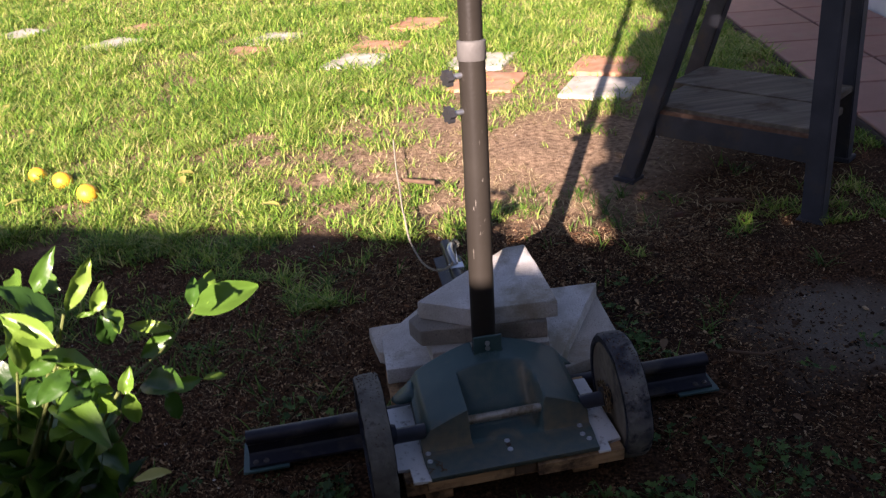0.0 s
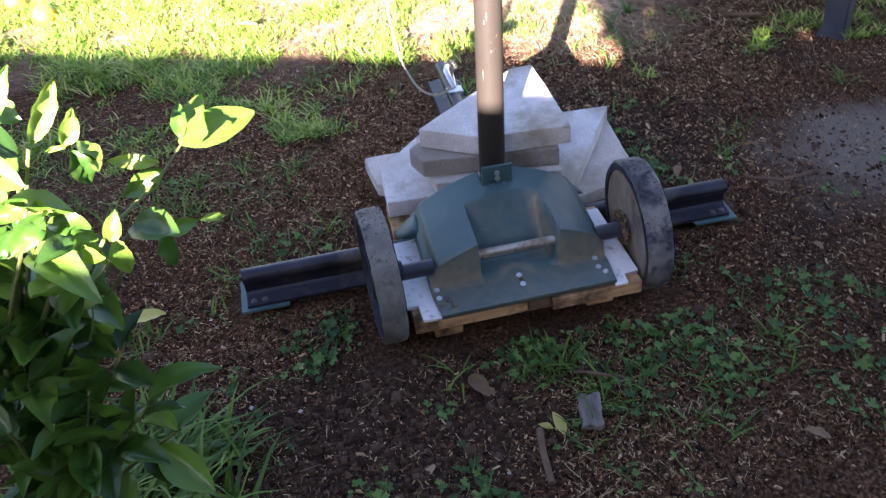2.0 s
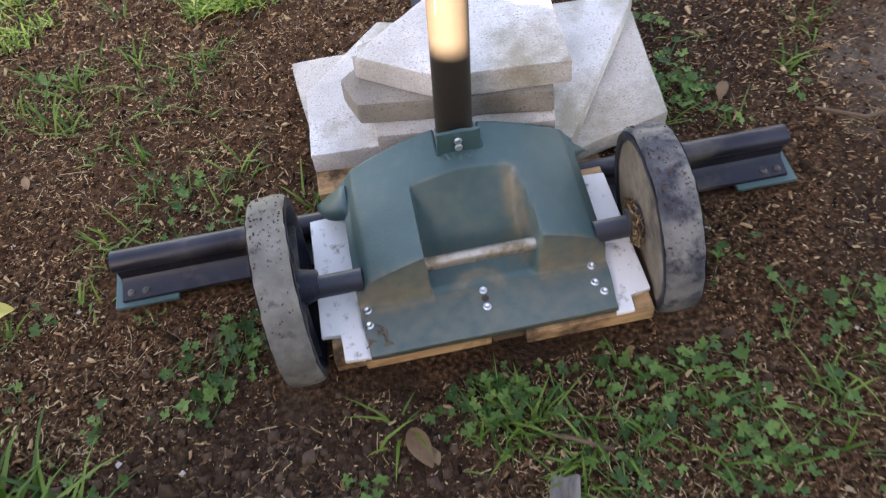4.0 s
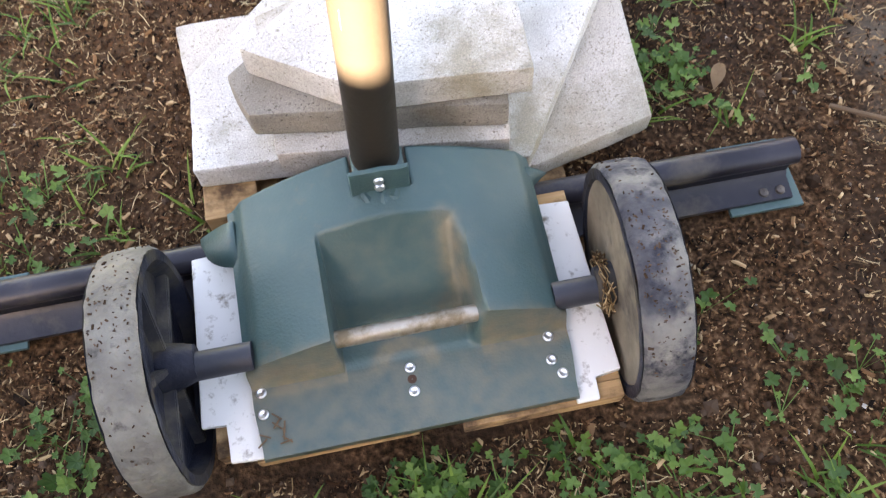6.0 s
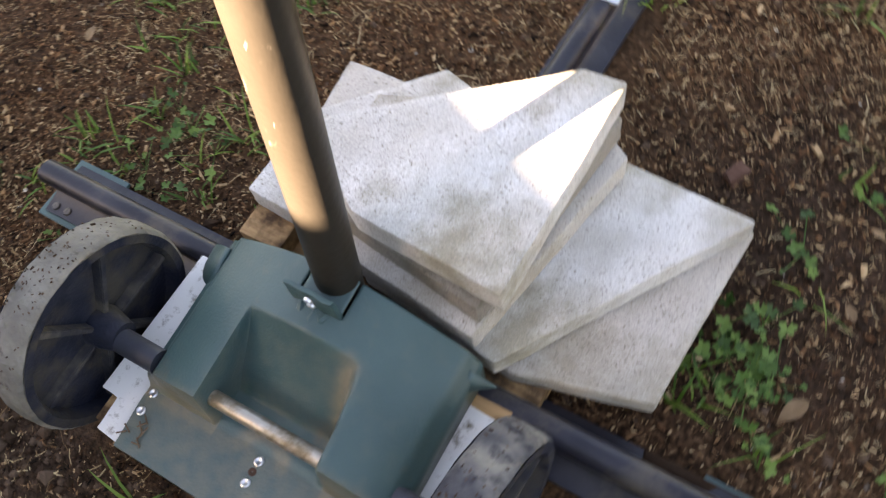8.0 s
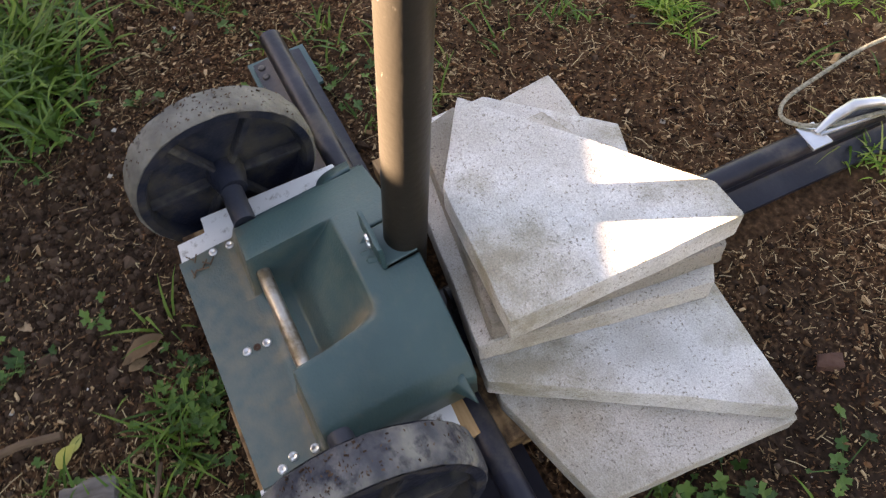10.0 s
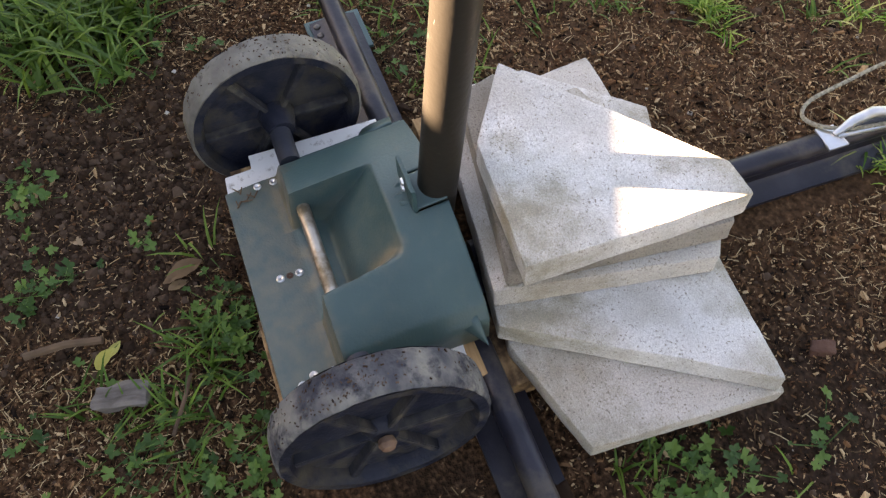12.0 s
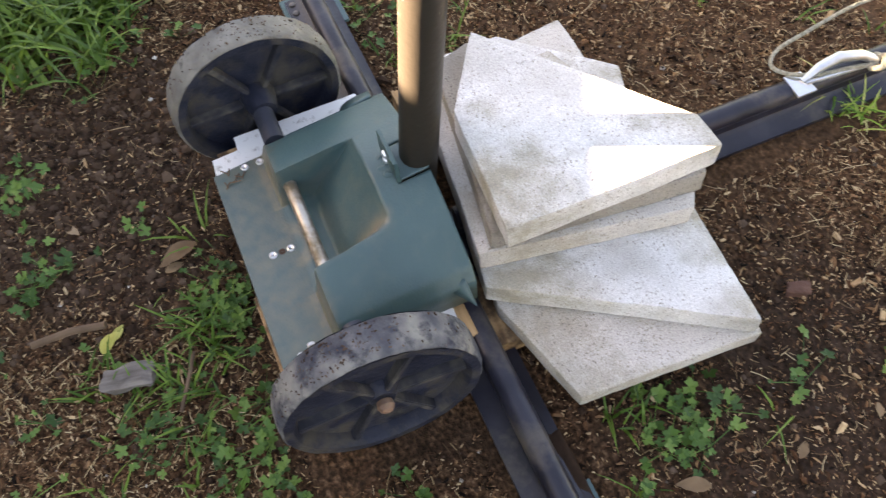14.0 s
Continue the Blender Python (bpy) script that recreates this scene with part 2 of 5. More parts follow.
GREYWOOD = coat("grey_driftwood", [(0.075, 0.062, 0.052), (0.19, 0.165, 0.145)], rough=0.9, bump=0.4, wave=(20, 120, 120))
BRICK = coat("brick_fragment", [(0.070, 0.030, 0.019), (0.125, 0.058, 0.038)], scale=60, rough=0.9, bump=0.5)
ROPE = coat("braided_rope", [(0.13, 0.12, 0.085), (0.27, 0.25, 0.19), (0.40, 0.37, 0.29)], scale=300, rough=0.9, bump=0.5, fine=700)
SCUFF = coat("bare_scuff", [(0.07, 0.062, 0.052), (0.20, 0.18, 0.15)], scale=300, rough=0.7, bump=0.2)
HOLE = coat("hole_shade_brown", [(0.05, 0.025, 0.015), (0.08, 0.04, 0.025)], scale=60, rough=0.9, bump=0.2)
BOLTM = coat("dirty_bolt", [(0.07, 0.06, 0.055), (0.16, 0.145, 0.13)], scale=80, rough=0.55, metal=0.5, bump=0.2)
HOOKM = coat("galvanised_hook", [(0.42, 0.44, 0.46), (0.62, 0.64, 0.66)], scale=50, rough=0.3, metal=0.85, bump=0.08)
COLLAR = coat("grey_collar_plastic", [(0.09, 0.085, 0.08), (0.13, 0.125, 0.115)], scale=40, rough=0.6, bump=0.15)
KNOB = coat("black_knob", [(0.02, 0.02, 0.022), (0.04, 0.04, 0.042)], scale=30, rough=0.45, bump=0.1)


def paler_towards_lawn(m, colours):
    """Paler, straw-coloured soil in the lawn beyond the mulch bed, with a ragged edge."""
    t = m.node_tree
    mk, ln, p = t.nodes.new, t.links.new, t.nodes["Principled BSDF"]
    co = mk("ShaderNodeTexCoord").outputs["Object"]
    sep = mk("ShaderNodeSeparateXYZ")
    ln(co, sep.inputs[0])
    n1, n2 = mk("ShaderNodeTexNoise"), mk("ShaderNodeTexNoise")
    n1.inputs["Scale"].default_value, n1.inputs["Detail"].default_value = 3.0, 6
    n2.inputs["Scale"].default_value, n2.inputs["Detail"].default_value = 60.0, 8
    ln(co, n1.inputs["Vector"])
    ln(co, n2.inputs["Vector"])
    a, b, c = mk("ShaderNodeMath"), mk("ShaderNodeMath"), mk("ShaderNodeMath")
    a.operation, b.operation, c.operation = "MULTIPLY_ADD", "MULTIPLY_ADD", "ADD"
    ln(sep.outputs["X"], a.inputs[0])
    a.inputs[1].default_value = 0.30
    ln(sep.outputs["Y"], a.inputs[2])
    ln(n1.outputs["Fac"], b.inputs[0])
    b.inputs[1].default_value, b.inputs[2].default_value = 0.7, -0.35
    over = mk("ShaderNodeMath")
    over.operation = "SUBTRACT"
    ln(sep.outputs["X"], over.inputs[0])
    over.inputs[1].default_value = 0.5
    pos = mk("ShaderNodeMath")
    pos.operation = "MAXIMUM"
    ln(over.outputs[0], pos.inputs[0])
    pos.inputs[1].default_value = 0.0
    less = mk("ShaderNodeMath")
    less.operation = "MULTIPLY_ADD"
    ln(pos.outputs[0], less.inputs[0])
    less.inputs[1].default_value = -1.3
    ln(a.outputs[0], less.inputs[2])
    ln(less.outputs[0], c.inputs[0])
    ln(b.outputs[0], c.inputs[1])
    cut = mk("ShaderNodeMapRange")
    cut.inputs["From Min"].default_value, cut.inputs["From Max"].default_value = 0.60, 0.95
    ln(c.outputs[0], cut.inputs["Value"])
    ramp = mk("ShaderNodeValToRGB")
    ramp.color_ramp.elements[0].position, ramp.color_ramp.elements[1].position = 0.3, 0.7
    ramp.color_ramp.elements[0].color, ramp.color_ramp.elements[1].color = (*colours[0], 1), (*colours[1], 1)
    ln(n2.outputs["Fac"], ramp.inputs[0])
    mix = mk("ShaderNodeMix")
    mix.data_type = "RGBA"
    ln(cut.outputs[0], mix.inputs[0])
    ln(p.inputs["Base Color"].links[0].from_socket, mix.inputs[6])
    ln(ramp.outputs[0], mix.inputs[7])
    # a bare, trodden pale patch
    v = mk("ShaderNodeVectorMath")
    v.operation = "DISTANCE"
    ln(co, v.inputs[0])
    v.inputs[1].default_value = (0.69, 0.09, 0.0)
    rag = mk("ShaderNodeMath")
    rag.operation = "MULTIPLY_ADD"
    n3 = mk("ShaderNodeTexNoise")
    n3.inputs["Scale"].default_value, n3.inputs["Detail"].default_value = 9.0, 8
    ln(co, n3.inputs["Vector"])
    ln(n3.outputs["Fac"], rag.inputs[0])
    rag.inputs[1].default_value = 0.30
    ln(v.outputs["Value"], rag.inputs[2])
    near = mk("ShaderNodeMapRange")
    near.inputs["From Min"].default_value, near.inputs["From Max"].default_value, near.inputs["To Min"].default_value, near.inputs["To Max"].default_value = 0.22, 0.36, 0.9, 0.0
    ln(rag.outputs[0], near.inputs["Value"])
    pale = mk("ShaderNodeMix")
    pale.data_type = "RGBA"
    ln(near.outputs[0], pale.inputs[0])
    ln(mix.outputs[2], pale.inputs[6])
    pale.inputs[7].default_value = (0.165, 0.138, 0.108, 1)
    ln(pale.outputs[2], p.inputs["Base Color"])
    return m


paler_towards_lawn(SOIL, ((0.12, 0.075, 0.045), (0.38, 0.27, 0.175)))


def with_grime(m, colour):
    """Adds dried mud where the mesh's grime layer says it has gathered."""
    t = m.node_tree
    mk, ln, p = t.nodes.new, t.links.new, t.nodes["Principled BSDF"]
    at = mk("ShaderNodeAttribute")
    at.attribute_name = "grime"
    nz = mk("ShaderNodeTexNoise")
    nz.inputs["Scale"].default_value, nz.inputs["Detail"].default_value = 70, 8
    ln(mk("ShaderNodeTexCoord").outputs["Object"], nz.inputs["Vector"])
    add = mk("ShaderNodeMath")
    add.operation = "MULTIPLY"
    ln(at.outputs["Fac"], add.inputs[0])
    ln(nz.outputs["Fac"], add.inputs[1])
    cut = mk("ShaderNodeMapRange")
    cut.inputs["From Min"].default_value, cut.inputs["From Max"].default_value, cut.inputs["To Max"].default_value = 0.10, 0.60, 0.85
    ln(add.outputs[0], cut.inputs["Value"])
    mix = mk("ShaderNodeMix")
    mix.data_type = "RGBA"
    ln(cut.outputs[0], mix.inputs[0])
    ln(p.inputs["Base Color"].links[0].from_socket, mix.inputs[6])
    mix.inputs[7].default_value = (*colour, 1)
    ln(mix.outputs[2], p.inputs["Base Color"])
    return m


def soil_patch(m, at, inner, outer, colour, most):
    """A ragged patch of wetter or drier soil round a point."""
    t = m.node_tree
    mk, ln, p = t.nodes.new, t.links.new, t.nodes["Principled BSDF"]
    co = mk("ShaderNodeTexCoord").outputs["Object"]
    far, rag, wave, near = mk("ShaderNodeVectorMath"), mk("ShaderNodeMath"), mk("ShaderNodeTexNoise"), mk("ShaderNodeMapRange")
    far.operation, rag.operation = "DISTANCE", "MULTIPLY_ADD"
    far.inputs[1].default_value = (*at, 0.0)
    wave.inputs["Scale"].default_value, wave.inputs["Detail"].default_value, wave.inputs["Roughness"].default_value = 8.0, 9, 0.65
    ln(co, far.inputs[0])
    ln(co, wave.inputs["Vector"])
    ln(wave.outputs["Fac"], rag.inputs[0])
    rag.inputs[1].default_value = 0.30
    ln(far.outputs["Value"], rag.inputs[2])
    for key, value in (("From Min", inner + 0.15), ("From Max", outer + 0.15), ("To Min", most), ("To Max", 0.0)):
        near.inputs[key].default_value = value
    ln(rag.outputs[0], near.inputs["Value"])
    grain = mk("ShaderNodeTexNoise")
    grain.inputs["Scale"].default_value, grain.inputs["Detail"].default_value = 110, 8
    ln(co, grain.inputs["Vector"])
    ramp = mk("ShaderNodeValToRGB")
    ramp.color_ramp.elements[0].position, ramp.color_ramp.elements[1].position = 0.32, 0.70
    ramp.color_ramp.elements[0].color, ramp.color_ramp.elements[1].color = (*(c * 0.35 for c in colour), 1), (*(c * 1.5 for c in colour), 1)
    ln(grain.outputs["Fac"], ramp.inputs[0])
    mix = mk("ShaderNodeMix")
    mix.data_type = "RGBA"
    ln(near.outputs[0], mix.inputs[0])
    ln(p.inputs["Base Color"].links[0].from_socket, mix.inputs[6])
    ln(ramp.outputs[0], mix.inputs[7])
    ln(mix.outputs[2], p.inputs["Base Color"])


soil_patch(SOIL, (-0.23, -0.34), 0.12, 0.24, (0.044, 0.027, 0.018), 0.8)
soil_patch(SOIL, (0.34, 0.27), 0.10, 0.26, (0.030, 0.019, 0.014), 0.7)
soil_patch(SOIL, (-0.25, 0.42), 0.20, 0.48, (0.10, 0.054, 0.029), 0.7)


with_grime(GREEN, (0.20, 0.165, 0.11))


# ---- mesh helpers ----
def part(name, bm, material, parent=None, label="", smooth=0.6):
    me = bpy.data.meshes.new(name)
    bmesh.ops.recalc_face_normals(bm, faces=bm.faces)
    bm.to_mesh(me)
    bm.free()
    me.materials.append(material)
    ob = new(name, me)
    if smooth:
        me.shade_smooth()
        me.set_sharp_from_angle(angle=smooth)
    ob.parent = parent
    if label:
        tagged(ob, label)
    return ob


def thing(name, label, category, group="", kind="", at=None):
    ob = new(name)
    ob.empty_display_size = 0.05
    if at is not None:
        ob.matrix_world = at
    return tagged(ob, label, category, group, kind)


def hexa(bm, lo, hi):
    """Eight corners: four below, four above, both anticlockwise."""
    a = [bm.verts.new(v) for v in lo]
    b = [bm.verts.new(v) for v in hi]
    bm.faces.new(a[::-1])
    bm.faces.new(b)
    for i in range(len(a)):
        j = (i + 1) % len(a)
        bm.faces.new((a[i], a[j], b[j], b[i]))
    return bm


def box(x0, x1, y0, y1, z0, z1, bev=0.0, bm=None, seg=2):
    bm = bm or bmesh.new()
    hexa(bm, [(x0, y0, z0), (x1, y0, z0), (x1, y1, z0), (x0, y1, z0)], [(x0, y0, z1), (x1, y0, z1), (x1, y1, z1), (x0, y1, z1)])
    if bev:
        bmesh.ops.bevel(bm, geom=bm.edges[:], offset=bev, segments=seg, affect="EDGES", profile=0.6)
    return bm


def prism(poly, z0, z1, bev=0.0, seg=2):
    bm = bmesh.new()
    hexa(bm, [(x, y, z0) for x, y in poly], [(x, y, z1) for x, y in poly])
    if bev:
        bmesh.ops.bevel(bm, geom=bm.edges[:], offset=bev, segments=seg, affect="EDGES", profile=0.6)
    return bm


def tube(points, radii, seg=14, bm=None, cap=True):
    """A round bar along points; radii: one number or one for each point."""
    bm = bm or bmesh.new()
    pts = [Vector(p) for p in points]
    rs = radii if isinstance(radii, (list, tuple)) else [radii] * len(pts)
    rings, side = [], None
    for i, p in enumerate(pts):
        way = (pts[min(i + 1, len(pts) - 1)] - pts[max(i - 1, 0)])
        way = way.normalized() if way.length > 1e-9 else Vector((0, 0, 1))
        if side is None or abs(side.dot(way)) > 0.95:
            side = way.orthogonal().normalized()
        side = (side - way * side.dot(way)).normalized()
        up = way.cross(side)
        rings.append([bm.verts.new(p + rs[i] * (math.cos(a) * side + math.sin(a) * up)) for a in (2 * math.pi * k / seg for k in range(seg))])
    for a, b in zip(rings, rings[1:]):
        for k in range(seg):
            bm.faces.new((a[k], a[(k + 1) % seg], b[(k + 1) % seg], b[k]))
    if cap:
        bm.faces.new(rings[0][::-1])
        bm.faces.new(rings[-1])
    return bm


def turned(profile, seg=48, closed=False):
    """A shape turned round the x axis from (x, radius) pairs."""
    bm = bmesh.new()
    rings = []
    for x, r in profile:
        rings.append([bm.verts.new((x, r * math.cos(a), r * math.sin(a))) for a in (2 * math.pi * k / seg for k in range(seg))])
    pairs = list(zip(rings, rings[1:])) + ([(rings[-1], rings[0])] if closed else [])
    for a, b in pairs:
        for k in range(seg):
            bm.faces.new((a[k], a[(k + 1) % seg], b[(k + 1) % seg], b[k]))
    return bm


def moved(bm, m):
    bmesh.ops.transform(bm, matrix=m, verts=bm.verts)
    return bm


def roughened(bm, size, amount):
    for v in bm.verts:
        v.co += amount * noise.noise_vector(v.co / size)
    return bm


def scattered(name, verts, faces, material, label, category, smooth=False):
    me = bpy.data.meshes.new(name)
    me.from_pydata(verts, [], faces)
    me.materials.append(material)
    if smooth:
        me.shade_smooth()
    return tagged(new(name, me), label, category, kind="stuff")


rng = np.random.default_rng(7)


# ---- ground ----
def swell(x, y):
    """The ground's height: soft lumps, finer ones near the stand."""
    h = 0.010 * noise.noise((x * 2.1, y * 2.1, 0.3)) + 0.006 * noise.noise((x * 9, y * 9, 4.0))
    h += 0.0035 * noise.noise((x * 38, y * 38, 7.0)) if abs(x) < 1.7 and -1.2 < y < 2.2 else 0
    if abs(x) < 1.3 and -0.8 < y < 0.9:
        h += 0.0032 * noise.noise((x * 75, y * 75, 2.0)) + (0.007 * noise.noise((x * 22, y * 22, 5.0)) + 0.006 * noise.noise((x * 48, y * 48, 9.0))) * math.exp(-((x + 0.23) ** 2 + (y + 0.34) ** 2) / 0.045)
    return h - 0.004


def steps_along(fine0, fine1, step, far0, far1, grow=1.22):
    mid = list(np.arange(fine0, fine1 + step / 2, step))
    out, d = [], step
    v = fine1
    while v < far1:
        d *= grow
        v += d
        out.append(v)
    back, d, v = [], step, fine0
    while v > far0:
        d *= grow
        v -= d
        back.append(v)
    return back[::-1] + mid + out


gx, gy = steps_along(-0.8, 0.9, 0.0055, -90, 90, 1.06), steps_along(-0.65, 0.75, 0.0055, -90, 90, 1.06)
gv = [(x, y, swell(x, y)) for y in gy for x in gx]
w = len(gx)
gf = [(j * w + i, j * w + i + 1, (j + 1) * w + i + 1, (j + 1) * w + i) for j in range(len(gy) - 1) for i in range(w - 1)]
me = bpy.data.meshes.new("ground")
me.from_pydata(gv, [], gf)
me.materials.append(SOIL)
me.shade_smooth()
tagged(new("ground", me), "brown garden soil with mulch and bare patches", "ground", kind="structure")

# ---- house wall and tiled walk ----
WALK_WAY = Vector((0.27, 1.15, 0)).normalized()
WALK_SIDE = Vector((WALK_WAY.y, -WALK_WAY.x, 0))
WALK_AT = Vector((1.49, 1.51, 0))       # a point of the walk's edge
walk_m = Matrix.Translation(WALK_AT) @ Matrix((WALK_SIDE, WALK_WAY, Vector((0, 0, 1)))).transposed().to_4x4()
paving = part("patio", box(0, 0.62, -2.2, 5.2, -0.06, 0.012), GROUT)
paving.matrix_world = walk_m
tagged(paving, "terracotta tiled walk along the white house wall", "patio", kind="structure")
wall = part("wall_house", box(0.62, 0.80, -0.5, 9.0, -0.1, 1.25, bev=0.01), STUCCO)
wall.matrix_world = walk_m
tagged(wall, "white stucco house wall beside the tiled walk", "wall", kind="structure")

# ---- unseen wall added behind the camera, whose shade lies over the stand ----
EDGE_WAY = Vector((0.915, -0.403, 0))
EDGE_OUT = Vector((0.403, 0.915, 0))
BLOCKER_FOOT = Vector((0, 0.741, 0)) - 3.4 * Vector((0.438, 0.899, 0))
blocker_m = Matrix.Translation(BLOCKER_FOOT) @ Matrix((EDGE_WAY, EDGE_OUT, Vector((0, 0, 1)))).transposed().to_4x4()
blocker = part("garden_wall", box(-9, 9, -0.2, 0, -0.1, 1.292, bev=0.006), BLOCKER)
blocker.matrix_world = blocker_m
tagged(blocker, "unseen plain wall added to shade the ground before it", "wall", kind="structure")


# ---- the pole stand ----
stand = thing("pole_stand", "homemade wheeled pole stand of green plastic, wood and steel", "stand")

# green plastic body, a bin's base with two knuckles over the axle
def ease(a, b, v):
    s = min(1, max(0, (v - a) / (b - a)))
    return s * s * (3 - 2 * s)


PLATE = 0.0685


def body_height(x, y):
    """The height of the moulded top: a flat plate in front, two knuckles, a bay between them with a sloping back."""
    u = abs(x - 0.002) / 0.123
    raised = 0.151 - 0.046 * u ** 1.6 + 0.13 * (y + 0.01) * (1 - 0.3 * u) - 0.008 * ease(0.90, 1.0, u)
    left, right = -0.0530, 0.0600 - 0.07 * (y + 0.12)
    bay = ease(left - 0.0012, left + 0.0014, x) * (1 - ease(right - 0.012, right + 0.002, x))
    back = min(1, max(0, (y + 0.098) / 0.056))
    floor = PLATE + 0.002 + (raised - PLATE - 0.002) * (0.12 * ease(0, 0.3, back) + 0.88 * back ** 1.15)
    bay *= 1 - ease(-0.048, -0.036, y)
    top = raised + (min(floor, raised) - raised) * bay
    front = ease(-0.1315, -0.1235, y)
    return PLATE + (top - PLATE) * front + 0.0004 * noise.noise((x * 30, y * 30, 1))


def body_grime(x, y):
    g = 0.9 * math.exp(-((y + 0.1335) / 0.0055) ** 2) * (1 if x < -0.05 or x > 0.055 else 0)
    g += 0.4 * math.exp(-((y + 0.1265) / 0.006) ** 2) * (1 if x < -0.05 or x > 0.055 else 0)
    g += 1.0 * math.exp(-((x - 0.050 + 0.07 * (y + 0.12)) / 0.008) ** 2) * ease(-0.125, -0.105, y) * (1 - ease(-0.06, -0.03, y))
    g += 0.15 * math.exp(-((x + 0.050) / 0.006) ** 2) * ease(-0.125, -0.105, y) * (1 - ease(-0.08, -0.05, y))
    d = math.hypot(x + 0.004, y + 0.140)
    g += 1.1 * math.exp(-((d - 0.022) / 0.006) ** 2) * ease(-0.145, -0.130, y)
    g += 0.34 * (1 - ease(-0.136, -0.128, y)) + 0.08 * ease(-0.05, -0.03, -abs(x)) * ease(-0.125, -0.11, y) * (1 - ease(-0.06, -0.04, y))
    return min(1.0, g + 0.20)


def body_mesh():
    bm = bmesh.new()
    grime = bm.verts.layers.float.new("grime")
    xs = np.sort(np.concatenate((np.linspace(-0.125, 0.125, 101), (-0.0543, -0.0537, -0.0532, -0.0527, -0.0520, -0.0514))))
    ys = np.linspace(-0.186, 0.010, 99)
    grid = []
    for y in ys:
        row = []
        for x in xs:
            tuck = 0.004 * ease(-0.14, -0.186, y) * (abs(x) / 0.125)
            v = bm.verts.new((x - math.copysign(tuck, x), y, body_height(x, y)))
            v[grime] = body_grime(x, y)
            row.append(v)
        grid.append(row)
    for j in range(len(ys) - 1):
        for i in range(len(xs) - 1):
            if ys[j] > -0.022 and (abs(xs[i] + 0.019) < 0.0012 or abs(xs[i] - 0.0225) < 0.0012):
                continue            # slits beside the tab
            bm.faces.new((grid[j][i], grid[j][i + 1], grid[j + 1][i + 1], grid[j + 1][i]))
    ring = [grid[j][0] for j in range(len(ys) - 1, -1, -1)] + grid[0][1:] + [grid[j][-1] for j in range(1, len(ys))]
    low = [bm.verts.new((v.co.x * 1.004, v.co.y - (0.001 if v in grid[0] else 0), min(0.0625, v.co.z - 0.003))) for v in ring]
    for v in low:
        v[grime] = 0.5
    for k in range(len(ring) - 1):
        bm.faces.new((ring[k], ring[k + 1], low[k + 1], low[k]))
    return bm


body = part("body", body_mesh(), GREEN, stand, "dusty dark green moulded plastic", smooth=0.9)
sol = body.modifiers.new("wall", "SOLIDIFY")
sol.thickness, sol.offset = 0.0028, -1

# torn flaps of the plastic behind the knuckles
for s, x0, far in ((-1, -0.124, 1.0), (1, 0.125, 0.62)):
    bm = bmesh.new()
    rows = []
    for i in range(7):
        f = i / 6
        rows.append([bm.verts.new((x0 + s * (0.034 * far * f - 0.004), -0.001 - 0.036 * far ** 1.5 * (math.sqrt(1.02 - f * f) if s < 0 else 1 - f) * k + 0.006 * f * far, 0.094 - 0.022 * f ** 1.4 * far + 0.010 * (1 - f) * (1 - k))) for k in (0, 0.5, 1)])
    for a, b in zip(rows, rows[1:]):
        for k in range(2):
            bm.faces.new((a[k], a[k + 1], b[k + 1], b[k]))
    ob = part("flap", bm, GREEN, stand, smooth=1.2)
    so = ob.modifiers.new("wall", "SOLIDIFY")
    so.thickness = 0.003

# wooden platform under the plastic
part("platform", box(-0.158, 0.158, -0.176, -0.004, 0.034, 0.0575, bev=0.0015), PINE, stand, "raw pine board with a dirty edge", smooth=0)
part("front_board", roughened(box(-0.128, -0.004, -0.1855, -0.1765, 0.045, 0.0605, bev=0.001), 0.02, 0.0008), PINE, stand, smooth=0)
part("front_board", roughened(box(0.030, 0.157, -0.190, -0.1765, 0.040, 0.0595, bev=0.001), 0.02, 0.0008), PINE, stand, smooth=0)
# dark block filling the gap between the two front boards
part("gap_block", box(-0.002, 0.028, -0.182, -0.1768, 0.042, 0.0585, bev=0.001), BARK, stand, "dark brown block in the gap between the front boards", smooth=0)
part("bearer", box(-0.13, -0.09, -0.16, 0.26, 0.004, 0.0335, bev=0.002), PINE, stand, smooth=0)
part("bearer", box(0.09, 0.13, -0.16, 0.26, 0.004, 0.0335, bev=0.002), PINE, stand, smooth=0)
part("white_panel", prism([(-0.167, -0.152), (-0.147, -0.152), (-0.147, -0.182), (-0.121, -0.184), (-0.121, -0.006), (-0.165, -0.008)], 0.058, 0.0635, 0.0008, 1), WHITE, stand, "chipped white laminate strip", smooth=0)
part("white_panel", prism([(0.119, -0.190), (0.137, -0.190), (0.137, -0.172), (0.159, -0.170), (0.157, -0.018), (0.122, -0.016)], 0.058, 0.0635, 0.0008, 1), WHITE, stand, "chipped white laminate strip", smooth=0)

# axle and sleeves
AX_Y, AX_Z = -0.112, 0.0985
part("axle", tube([(-0.075, AX_Y - 0.003, AX_Z + 0.001), (0.08, AX_Y - 0.003, AX_Z + 0.001)], 0.0068, 18), RODM, stand, "bare steel rod with tan dirt")
for a, b in ((-0.200, -0.116), (0.116, 0.190)):
    part("axle_sleeve", tube([(a, AX_Y, AX_Z - 0.006), (b, AX_Y, AX_Z - 0.006)], 0.0112, 20), SLEEVE, stand, "blue-grey plastic sleeve")


# wheels
R = 0.0935


